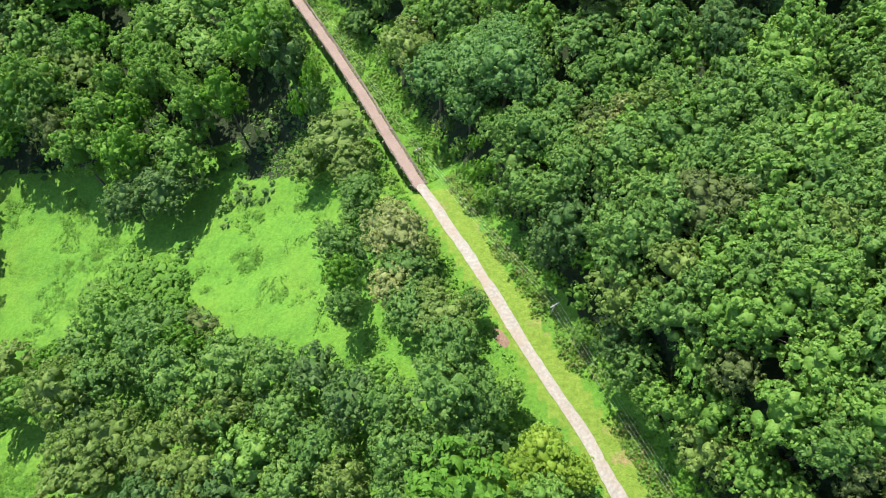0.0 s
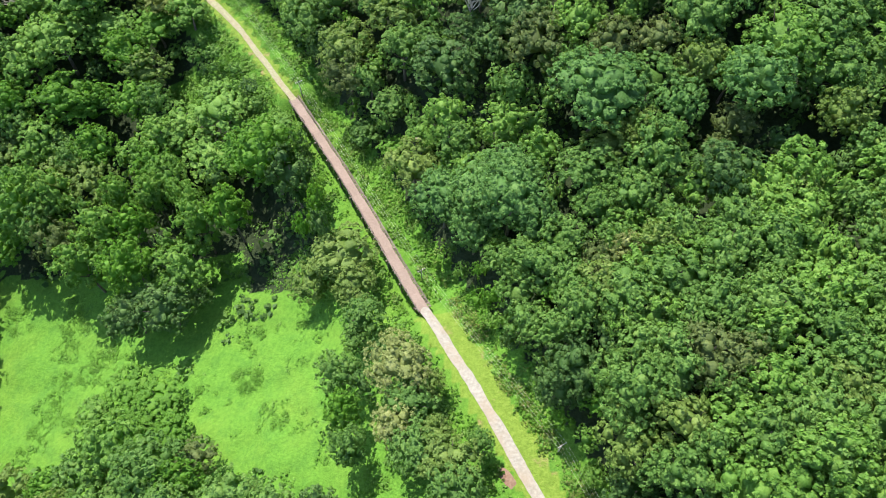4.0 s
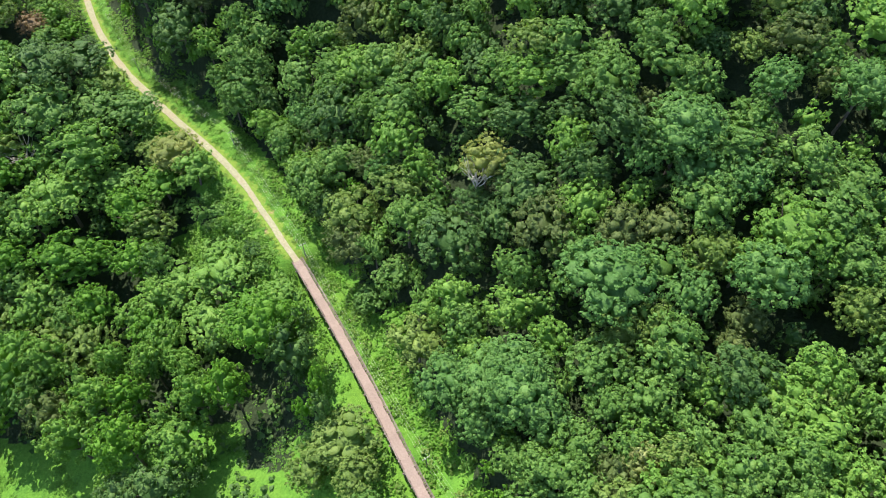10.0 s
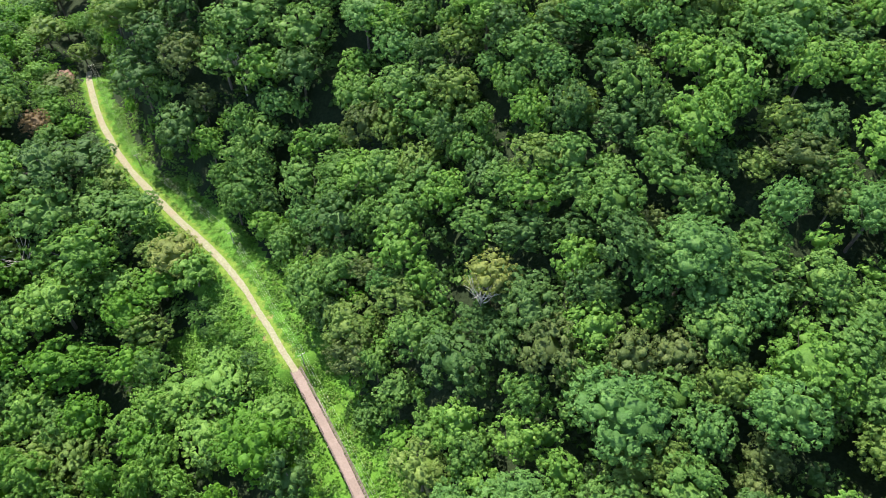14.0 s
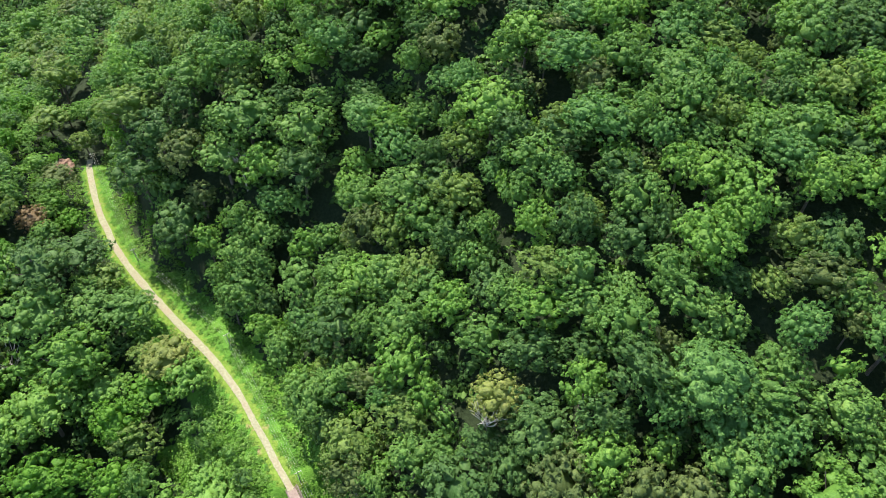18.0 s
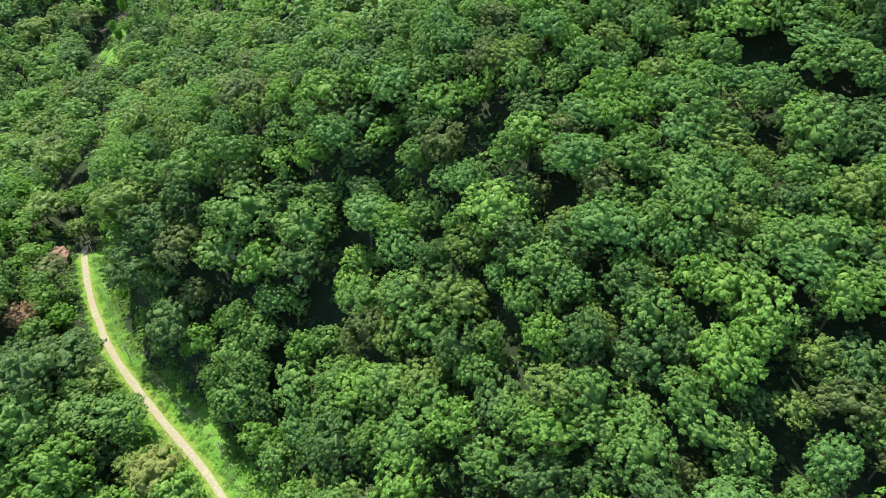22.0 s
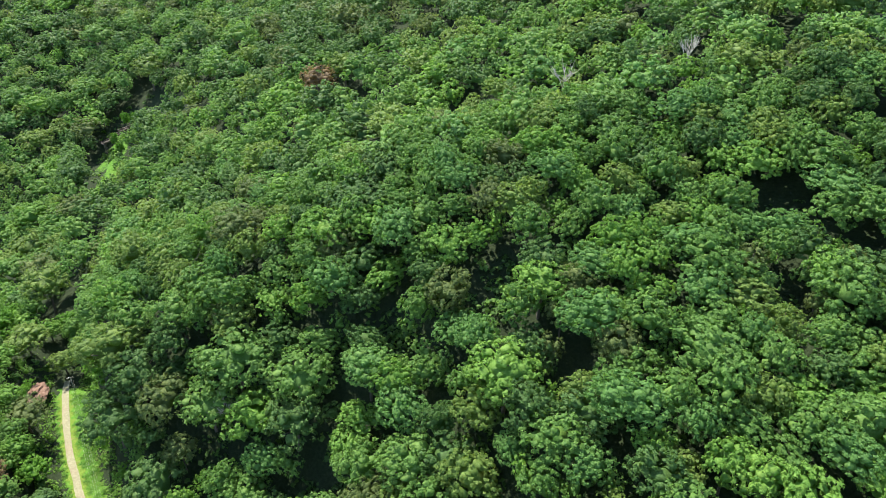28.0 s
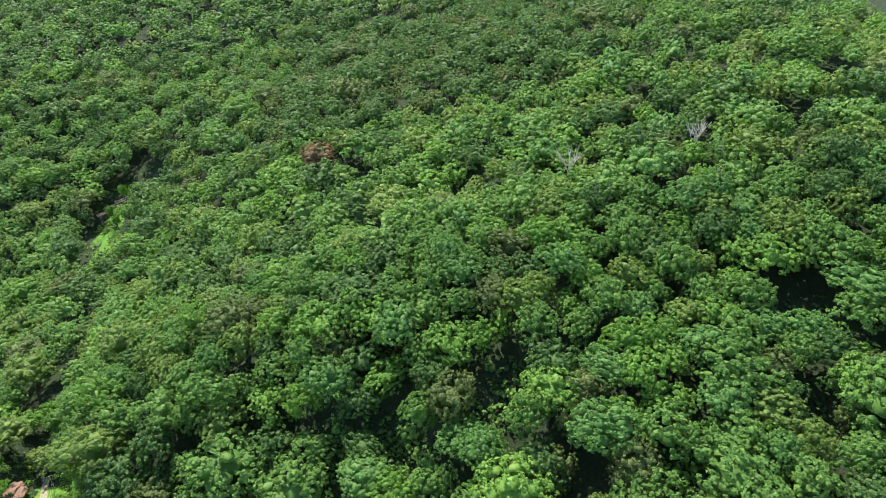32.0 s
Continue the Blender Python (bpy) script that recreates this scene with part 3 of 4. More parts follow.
BROWN_TREES_A = [(42.2, 53.2, 5.8), (47, 51.6, 4.8), (44, 25.7, 4.6), (55.6, 10.9, 3.7), (-106.6, 105.7, 5.8), (-26.6, 145.5, 7.1), (45.7, 156.1, 3.7), (37, 127.4, 5.8), (46.3, 127.1, 5.7), (85.3, 158.2, 3.6), (59.8, 105.6, 4.7), (55.8, 100.1, 3.6), (29.7, 75.5, 3.8), (-84.3, 236.1, 4.8), (-149.4, 261.8, 7.8), (21.5, 236.7, 3.9), (37.6, 231.1, 6.5), (-71.8, 391.5, 5), (-81.4, 336.9, 7.5), (-193.4, 355.7, 9.9), (29.9, 253.5, 5.9), (26.1, 245.8, 4.8), (102.4, 251.1, 4.5), (91.1, 240.8, 3.2), (-115.4, 522.5, 8.3), (-70, 565.9, 10), (105.6, 442, 7.5), (71.7, 388.5, 6), (121.5, 341.1, 5.2), (36.3, 237.1, 4.6)]
BROWN_TREES_B = [(78, 254.7, 5.3)]
BLUE_TREES_A = [(-0.5, 101.2, 7.3), (8.2, 98.3, 7.5), (14, 99.8, 6.8), (6.4, 91.2, 5.8), (18.5, 87.7, 5.4), (50.6, 144.9, 8.4), (32.8, 114.4, 10), (90.5, 152.9, 6.9), (13.7, 92.6, 8.6), (-27.4, 244.3, 7.3)]
GOLD_TREES_A = [(-86.1, 184.8, 8.1), (8.7, 151.2, 6.8)]
VINE_LOW_TREES_A = [(-13.8, 124.5, 4.5, 7), (-80, 66, 6.8, 6.5), (-70, 61, 6.4, 6.5), (-75, 55, 5.5, 6), (-64, 54, 4.5, 6), (-204, 474, 2.6, 14), (-198, 466, 2.4, 12), (-192, 482, 2.8, 15), (-188, 474, 2.4, 12), (-201, 487, 2.5, 15)]
BRIGHT_TREES_C = [(42.4, 20.6, 4.2), (50.5, 6.5, 4.4), (58, 17, 4.8)]
RUST_TREES_A = [(-143.4, 233.6, 5.2), (-67.9, 424.9, 9.6)]
for kind, spots in (("olive", OLIVE_TREES_A), ("olive", OLIVE_TREES_B), ("green", GREEN_TREES_A), ("green", GREEN_TREES_B), ("green", GREEN_TREES_C), ("vine", VINE_TREES_A), ("pale", PALE_TREES_A), ("green", GREEN_LOW_TREES_A), ("bright", BRIGHT_LOW_TREES_A), ("brown", BROWN_LOW_TREES_A), ("dark", DARK_TREES_A), ("bright", BRIGHT_TREES_A), ("bright", BRIGHT_TREES_B), ("brown", BROWN_TREES_A), ("brown", BROWN_TREES_B), ("blue", BLUE_TREES_A), ("gold", GOLD_TREES_A), ("lime", LIME_LOW_TREES_A), ("vine", VINE_LOW_TREES_A), ("rust", RUST_TREES_A), ("bright", BRIGHT_TREES_C)):
    for turn_by, spot in enumerate(spots):
        x, y = spot[:2]
        overgrown = kind in ("green", "olive") and (-130 < x < -58 and 138 < y < 184 or -112 < x < -36 and 84 < y < 138)
        tree(("vine", "bright", "bright")[turn_by % 3] if overgrown else kind, *spot)        # creepers cover the trees of the valley
        PLACED.append(spot[:3])


# ------------------------------------------------------------------ the rest of the forest
def scatter(rng, box, gap, tries):
    """Random places at least gap apart (dart throwing on a net of cells)."""
    x0, y0, x1, y1 = box
    cell = gap / math.sqrt(2)
    seen, out = {}, []
    for x, y in zip(rng.uniform(x0, x1, tries), rng.uniform(y0, y1, tries)):
        i, j = int((x - x0) / cell), int((y - y0) / cell)
        if all((x - px) ** 2 + (y - py) ** 2 >= gap * gap for a in range(i - 2, i + 3) for b in range(j - 2, j + 3) for px, py in seen.get((a, b), ())):
            seen.setdefault((i, j), []).append((x, y))
            out.append((x, y))
    return np.array(out)


def free_of(p, placed, share=0.8):
    if not len(placed):
        return np.ones(len(p), bool)
    q = np.array(placed)
    ok = np.ones(len(p), bool)
    for a in range(0, len(p), 2000):
        d = np.sqrt(((p[a:a + 2000, None] - q[None, :, :2]) ** 2).sum(-1))
        ok[a:a + 2000] = (d > q[None, :, 2] * share + 1.8).all(1)
    return ok


def stand(name, places, radii, kinds, detail, label, seed, vary=1.0):
    """Many trees joined into one sheet of forest."""
    rng = np.random.default_rng(seed)
    proto = {}
    for kind in sorted(set(kinds)):
        for k in range(4):
            st = dict(STYLE[kind])
            st.update(detail)
            st["leaf"] = detail["leaf"] * STYLE[kind].get("leaf", 0.52) / 0.52
            v, q, t, tv, tq = shape(kind, seed + 31 * k + 7 * LEAF_ORDER.index(kind), **st)
            proto[kind, k] = (v, q, t)
    z = ground(places[:, 0], places[:, 1])
    V, Q, T, QM, TM, n0 = [], [], [], [], [], 0
    tall = tree_height(places[:, 0], places[:, 1], radii)
    for (x, y), g, r, kind, high in zip(places, z, radii, kinds, tall):
        v, q, t = proto[kind, rng.integers(4)]
        a, h = rng.uniform(0, 6.28), max(high + vary * rng.uniform(-4.0, 3.0), r) / NOMINAL_H
        s, wide = r / NOMINAL_R, rng.uniform(0.82, 1.22)
        c, sn = math.cos(a), math.sin(a)
        vx, vy = v[:, 0] * s * wide, v[:, 1] * s / wide
        V.append(np.stack([vx * c - vy * sn + x + (v[:, 2] - 5) * rng.normal(0, 0.05), vx * sn + vy * c + y + (v[:, 2] - 5) * rng.normal(0, 0.05), v[:, 2] * h + g], -1))
        Q.append(q + n0), T.append(t + n0)
        mi = LEAF_ORDER.index(kind)
        QM.append(np.full(len(q), mi)), TM.append(np.full(len(t), mi))
        n0 += len(v)
    ob = new(name, mesh_of(name, np.concatenate(V), np.concatenate(Q), np.concatenate(T), [LEAF[k] for k in LEAF_ORDER], np.concatenate(QM), np.concatenate(TM)))
    return tagged(ob, label, "forest", kind="stuff")


def seen_region(p):
    """The wedge of land ahead that the flight looks at."""
    x, y = p[:, 0], p[:, 1]
    ahead = np.where(x > -7, 702 - 1.62 * (x + 7), 702 - 0.29 * (x + 7)) + 115
    across = x + 0.06 * y
    return (y > -25) & (y < ahead) & (np.abs(across) < np.where(across < 0, 136, 116) + 0.20 * np.clip(y, 0, 2000) + 0.42 * np.clip(y - 380, 0, 2000))


rng = np.random.default_rng(5)
near = scatter(rng, (-230, -30, 190, 330), 7.4, 18000)
near = near[wooded(near) & free_of(near, PLACED, 0.70) & seen_region(near)]
near = near[np.argsort(np.abs(trail_side(near[:, 0], near[:, 1])[0]))]
near_d = trail_side(near[:, 0], near[:, 1])[0]
sunny = (near[:, 0] > 26) & (near[:, 1] < 75)          # lighter young growth low on the right-hand slope
kinds_near = np.where(near_d < 0, rng.choice(["green", "dark", "bright", "olive", "vine"], len(near), p=[0.32, 0.10, 0.22, 0.14, 0.22]),
                      np.where(sunny, rng.choice(["green", "bright", "olive"], len(near), p=[0.58, 0.36, 0.06]),
                               rng.choice(["green", "dark", "blue", "bright", "olive", "brown"], len(near), p=[0.40, 0.20, 0.12, 0.15, 0.10, 0.03])))
radii_near = np.minimum(np.clip(rng.lognormal(1.84, 0.17, len(near)), 4.6, 9.0), np.where(near[:, 1] > 293, 9.0, np.where(near_d < 0, -near_d - 3.5, near_d - 10.0) / 0.95))
keep = radii_near > 3.0
near, kinds_near, radii_near = near[keep], kinds_near[keep], radii_near[keep]
SINGLE = 55
for (x, y), r, kind in zip(near[:SINGLE], radii_near, kinds_near):
    tree(str(kind), x, y, min(r, 5.0))
stand("hillside_forest", near[SINGLE:], radii_near[SINGLE:], kinds_near[SINGLE:], dict(clumps=104, leaves=21, leaf=0.48, core=2, three=True, low=-0.6), "dense broad-leaved forest covering the hillside", 40)
# close-set young growth low on the right-hand slope, and small trees between the large ones
young = scatter(rng, (0, -20, 135, 86), 4.6, 9000)
young_d = trail_side(young[:, 0], young[:, 1])[0]
young = young[(young_d > 12.5) & wooded(young) & seen_region(young) & free_of(young, PLACED, 0.32)]
stand("young_forest", young, rng.uniform(3.8, 5.4, len(young)), rng.choice(["green", "bright", "olive"], len(young), p=[0.52, 0.38, 0.10]), dict(clumps=80, leaves=17, leaf=0.54, core=2, lumps=6, three=True, low=-0.5), "close-set light green young trees on the slope", 55, 0.3)
filler = scatter(rng, (-230, 0, 190, 330), 6.6, 10000)
fd = trail_side(filler[:, 0], filler[:, 1])[0]
filler = filler[wooded(filler) & seen_region(filler) & ((fd > 16) | (fd < -13)) & free_of(filler, PLACED, 0.55) & free_of(filler, np.c_[near, radii_near], 0.5)]
stand("understorey", filler, rng.uniform(2.6, 3.6, len(filler)), rng.choice(["green", "dark", "bright"], len(filler), p=[0.5, 0.35, 0.15]), dict(clumps=30, leaves=9, leaf=0.85, core=2, lumps=4, three=True), "small trees and saplings between the crowns", 58)
hem = scatter(rng, (-200, -10, 110, 310), 3.6, 16000)
hd, hy = trail_side(hem[:, 0], hem[:, 1])
hem = hem[(((hd > np.where(hy < 78, 8.2, 11)) & (hd < np.where(hy < 80, 34, 22))) | ((hd < -8) & (hd > -17) & (hy > 96))) & free_of(hem, PLACED, 0.35) & seen_region(hem) & (hem[:, 1] < 292)]
stand("shrub_edge", hem, rng.uniform(1.6, 2.9, len(hem)), rng.choice(["green", "vine", "bright", "dark"], len(hem), p=[0.42, 0.22, 0.16, 0.20]), dict(clumps=34, leaves=9, leaf=0.85, lumps=4, core=2, three=True, low=-0.2), "shrubs and creepers along the foot of the wood", 61, 0.25)
mid_p = scatter(rng, (-420, 330, 330, 640), 8.2, 30000)
mid_p = mid_p[wooded(mid_p) & free_of(mid_p, PLACED, 0.72) & seen_region(mid_p)]
kinds_mid = rng.choice(["green", "dark", "blue", "bright", "olive", "brown"], len(mid_p), p=[0.42, 0.18, 0.12, 0.08, 0.16, 0.04])
behind = (mid_p[:, 1] > 440 - 0.15 * mid_p[:, 0]) & (mid_p[:, 0] > -110) & (mid_p[:, 0] < 95) & (mid_p[:, 1] > 415 + 1.2 * (mid_p[:, 0] - 40))        # the shade behind the crest, painted with dark leaf colours
# more dark leaves farther up, in place of cloud shade
kinds_mid = np.where((mid_p[:, 1] > 430) & (rng.random(len(mid_p)) < 0.35), "dark", kinds_mid)
# dark kinds here stand in for a slope in shade
kinds_mid = np.where(behind, rng.choice(["dark", "dark", "dark", "dark", "brown"], len(mid_p)), kinds_mid)
stand("upper_forest", mid_p, np.clip(rng.lognormal(1.82, 0.2, len(mid_p)), 4.4, 9.5), kinds_mid, dict(clumps=56, leaves=12, leaf=0.68, lumps=6, flat=1.15, core=2, three=True, low=-0.4), "broad-leaved forest on the upper slopes", 70, 0.8)
far_p = scatter(rng, (-760, 640, 560, 1000), 10.6, 20000)
far_p = far_p[seen_region(far_p)]
# mostly dark leaves: the dimmer light on the far slopes is put into colour
kinds_far = rng.choice(["green", "dark", "olive", "blue"], len(far_p), p=[0.20, 0.62, 0.06, 0.12])
stand("far_forest", far_p, rng.uniform(6.5, 9.5, len(far_p)), kinds_far, dict(clumps=26, leaves=6, leaf=1.0, lumps=4, flat=1.15, core=2, three=True, low=-0.2), "distant wooded slopes", 90, 0.9)

# ------------------------------------------------------------------ trail
def gravel(name, a, b_, c):
    m, n, l, b = mat(name, 0.9, 0.2)
    geo = n.new("ShaderNodeNewGeometry")
    pos = geo.outputs["Position"]
    col = ramp(n, l, noise_node(n, l, pos, 1.6, 6, 0.7), [(0.25, a), (0.5, b_), (0.75, c)])
    col = mix(n, l, ramp(n, l, noise_node(n, l, pos, 0.16, 4), [(0.45, (0, 0, 0)), (0.68, (0.55, 0.55, 0.55))]), col, (0.22, 0.165, 0.11))
    l.new(col, b.inputs["Base Color"])
    bump = n.new("ShaderNodeBump")
    bump.inputs["Strength"].default_value, bump.inputs["Distance"].default_value = 0.6, 0.05
    l.new(noise_node(n, l, pos, 9, 5), bump.inputs["Height"])
    l.new(bump.outputs[0], b.inputs["Normal"])
    return m


GRAVEL = gravel("pale_gravel", (0.15, 0.138, 0.115), (0.23, 0.212, 0.18), (0.31, 0.292, 0.255))


def frame_at(line, k):
    t = unit(line[min(k + 1, len(line) - 1)] - line[max(k - 1, 0)])
    return t, np.array([t[1], -t[0]])


def ribbon(name, y0, y1, halves, lift, material, label):
    """A flat strip with frayed edges along the trail between two y."""
    sel = [k for k in range(len(LINE)) if y0 <= LINE[k, 1] <= y1]
    V, Q, cols = [], [], np.array([-1, -0.6, 0, 0.6, 1])
    for k in sel:
        t, side = frame_at(LINE, k)
        z = float(trail_z(LINE[k, 1]))
        half = np.interp(LINE[k, 1], (160, 192), halves)
        fray = 1 + 0.16 * noise.noise((LINE[k, 0] * 0.6, LINE[k, 1] * 0.6, 2)) + 0.18 * noise.noise((LINE[k, 0] * 0.12, LINE[k, 1] * 0.12, 8))
        shift = 0.35 * noise.noise((LINE[k, 0] * 0.1, LINE[k, 1] * 0.1, 5))
        for c in cols:
            p = LINE[k] + side * (c * half * fray + shift)
            V.append((p[0], p[1], z + lift - (0.10 if abs(c) == 1 else 0) + (0.03 if c == 0 else 0)))
    for i in range(len(sel) - 1):
        for j in range(4):
            Q.append((i * 5 + j, i * 5 + j + 1, i * 5 + j + 6, i * 5 + j + 5))
    ob = new(name, mesh_of(name, V, quads=Q, mats=[material], smooth=True))
    return tagged(ob, label, "trail", kind="structure")


ribbon("trail_south", -60, BRIDGE[0] + 2.2, (1.2, 1.2), 0.10, GRAVEL, "pale gravel trail on the old railway bed")
ribbon("trail_north", BRIDGE[1] - 2.2, 291, (0.85, 1.15), 0.10, gravel("sandy_gravel", (0.125, 0.118, 0.066), (0.210, 0.198, 0.118), (0.30, 0.285, 0.19)), "sandy trail curving into the forest")

# ------------------------------------------------------------------ bridge
def wood(name, a, b_, rough=0.85, spread=True):
    m, n, l, b = mat(name, rough, 0.2)
    geo, info = n.new("ShaderNodeNewGeometry"), n.new("ShaderNodeObjectInfo")
    f = math_node(n, l, "ADD", math_node(n, l, "MULTIPLY", noise_node(n, l, geo.outputs["Position"], 2.5, 6, 0.7), 0.7), math_node(n, l, "MULTIPLY", info.outputs["Random"], 0.45 if spread else 0.1))
    l.new(ramp(n, l, f, [(0.25, a), (0.8 if spread else 0.6, b_)]), b.inputs["Base Color"])
    return m


DECK = wood("pinkish_deck", (0.150, 0.108, 0.085), (0.255, 0.190, 0.155), spread=False)
SLEEPER = wood("weathered_timber", (0.055, 0.043, 0.033), (0.21, 0.175, 0.14))
STEEL = wood("rusty_steel", (0.05, 0.034, 0.024), (0.13, 0.085, 0.06), 0.6)


def box_mesh(name, sx, sy, sz, material, bevel=0.02):
    bm = bmesh.new()
    bmesh.ops.create_cube(bm, size=1, matrix=Matrix.Diagonal((sx, sy, sz, 1)))
    bmesh.ops.bevel(bm, geom=bm.edges[:], offset=bevel, segments=1, affect="EDGES")
    me = bpy.data.meshes.new(name)
    bm.to_mesh(me)
    bm.free()
    me.materials.append(material)
    return me


def bridge(line, zs, label, panel=2.4, floor=None, gap=0.85):
    """A trestle bridge along a line: girders on bents, sleepers, and a walking deck of panels between kerb timbers."""
    root = new("bridge")
    root.location = (*line[0], zs[0])
    root_m = Matrix.Translation((-line[0][0], -line[0][1], -zs[0]))
    run = np.r_[0, np.cumsum(np.linalg.norm(np.diff(line, axis=0), axis=1))]

    def at(s):
        p = np.array([np.interp(s, run, line[:, 0]), np.interp(s, run, line[:, 1])])
        q = np.array([np.interp(s + 0.5, run, line[:, 0]), np.interp(s + 0.5, run, line[:, 1])])
        o = np.array([np.interp(s - 0.5, run, line[:, 0]), np.interp(s - 0.5, run, line[:, 1])])
        return p, math.atan2(*(unit(q - o)[::-1])), float(np.interp(s, run, zs))

    def put(name, me, s, side, dz, tilt=0.0):
        p, a, z = at(s)
        ob = new(name, me)
        ob.parent = root
        off = np.array([math.sin(a), -math.cos(a)]) * side
        ob.matrix_basis = root_m @ Matrix.LocRotScale((p[0] + off[0], p[1] + off[1], z + dz), Euler((0, tilt, a)), None)
        return ob

    total, rnd = run[-1], random.Random(4)
    sleeper = [box_mesh("sleeper", 0.26, w, 0.24, SLEEPER) for w in (3.3, 3.5, 3.7)]
    s = 0.3
    while s < total:
        put("sleeper", rnd.choice(sleeper), s, 0.18 + rnd.uniform(-0.08, 0.08), -0.16)
        s += gap
    if floor:
        slab = [box_mesh("deck_panel", panel - 0.03, w, 0.10, DECK) for w in (2.1, 2.22, 2.34)]
        s = panel / 2
        while s < total:
            put("deck_panel", rnd.choice(slab), s, rnd.uniform(-0.1, 0.1), 0.02 + rnd.uniform(0, 0.015))
            s += panel
    n = max(2, int(total / 6))
    for k in range(n):
        s = (k + 0.5) * total / n
        for side, name, dz, h, w in ((-1.05, "girder", -0.75, 0.9, 0.32), (1.05, "girder", -0.75, 0.9, 0.32), (1.36, "rail", 0.03, 0.16, 0.14), (1.72, "kerb_timber", 0.06, 0.22, 0.30), (-1.34, "kerb_timber", 0.06, 0.22, 0.22)):
            put(name, box_mesh(name, total / n + 0.02, w, h, STEEL if name != "kerb_timber" else SLEEPER), s, side, dz)
    k = 0
    while k * 7.5 + 2 < total:
        s = k * 7.5 + 2
        p, a, z = at(s)
        g = float(ground(p[0], p[1])[0])
        drop = max(z - 1.2 - g, 0.6) + 0.8
        for side in (-1.3, 0.0, 1.3):
            put("pier_post", box_mesh("pier_post", 0.34, 0.34, drop, SLEEPER), s, side, -1.2 - drop / 2)
        put("pier_cap", box_mesh("pier_cap", 0.4, 3.6, 0.36, SLEEPER), s, 0, -1.3)
        k += 1
    return tagged(root, label, "bridge")


on_bridge = LINE[(LINE[:, 1] > BRIDGE[0]) & (LINE[:, 1] < BRIDGE[1])]
bridge(on_bridge, trail_z(on_bridge[:, 1]) + 0.12, "old railway trestle bridge with a pinkish walking deck on weathered sleepers", floor=True)
far_line = smooth_line([(-214, 476), (-207, 487), (-197, 499), (-186, 509), (-174, 518)], 1.0)
bridge(far_line, np.interp(far_line[:, 1], (476, 499, 518), (6.0, 13.0, 17.0)), "distant railway trestle with open sleepers in a forest gap", gap=1.3)

# ------------------------------------------------------------------ line of poles beside the trail
def pole_mesh_parts():
    root = new("utility_pole")
    v, q = tube([(0, 0, -1), (0, 0, 3), (0, 0, 5.9)], [0.15, 0.13, 0.10], 8)
    part("pole", mesh_of("pole", v, quads=q, mats=[CONCRETE], smooth=True), root)
    arm = part("crossarm", box_mesh("crossarm", 0.14, 2.1, 0.12, CONCRETE), root)
    arm.location = (0, 0, 5.6)
    pin = box_mesh("insulator", 0.12, 0.12, 0.2, CERAMIC)
    for w in (-0.95, -0.35, 0.35, 0.95):
        part("insulator", pin, arm, "white ceramic insulator").location = (0, w, 0.16)
    return tagged(root, "weathered grey utility pole with a crossarm beside the trail", "utility pole", "poles along the trail")


CONCRETE = wood("weathered_concrete", (0.16, 0.15, 0.12), (0.32, 0.31, 0.26))
CERAMIC = wood("white_ceramic", (0.6, 0.6, 0.56), (0.75, 0.75, 0.7), 0.3)
POLES = [(46, -3), (21.7, 44.4), (-6.0, 88.0), (-42.0, 149.2), (-71.0, 194.2), (-112.4, 231.6), (-147.6, 287)]
WIRE = wood("bright_wire", (0.34, 0.34, 0.26), (0.48, 0.48, 0.38), 0.5)
maker, tops = None, []
for k, (x, y) in enumerate(POLES):
    d, _ = trail_side(x, y)
    a, b2 = POLES[max(k - 1, 0)], POLES[min(k + 1, len(POLES) - 1)]
    turn = math.atan2(b2[1] - a[1], b2[0] - a[0])
    z = float(ground(x, y)[0])
    m = Matrix.LocRotScale((x, y, z), Euler((0, 0, turn)), None)
    if maker is None:
        maker = pole_mesh_parts()
        maker.matrix_basis = m
    else:
        copy_thing(maker, m)
    tops.append([m @ Vector((0, w, 5.86)) for w in (-0.95, -0.35, 0.35, 0.95)])
for k in range(len(tops) - 1):
    for p, q in zip(tops[k], tops[k + 1]):
        run = []
        for u in np.linspace(0, 1, 13):
            c = p.lerp(q, u)
            run.append((c.x, c.y, c.z - 4 * 1.1 * u * (1 - u)))
        v, qd = tube(run, [0.011] * 13, 4)
        tagged(new("wire", mesh_of("wire", v, quads=qd, mats=[WIRE])), "thin bright wire sagging between utility poles", "wire", "wires along the trail")

# ------------------------------------------------------------------ bare earth, logs, dead trees
EARTH = gravel("red_earth", (0.10, 0.055, 0.036), (0.16, 0.095, 0.065), (0.23, 0.155, 0.115))


def mound(name, x, y, sx, sy, sz, turn, material, label, category):
    rng2 = np.random.default_rng(int(abs(x * 7 + y)))
    bm = bmesh.new()
    bmesh.ops.create_icosphere(bm, subdivisions=4, radius=1)
    for v in bm.verts:
        k = 1 + 0.3 * noise.noise(v.co * 2.2 + Vector((x, y, 0))) + 0.12 * noise.noise(v.co * 7)
        v.co = Vector((v.co.x * sx, v.co.y * sy, max(v.co.z, -0.3) * sz)) * k
    me = bpy.data.meshes.new(name)
    bm.to_mesh(me)
    bm.free()
    me.materials.append(material)
    ob = new(name, me)
    ob.matrix_basis = Matrix.LocRotScale((x, y, float(ground(x, y)[0])), Euler((0, 0, turn)), None)
    return tagged(ob, label, category)


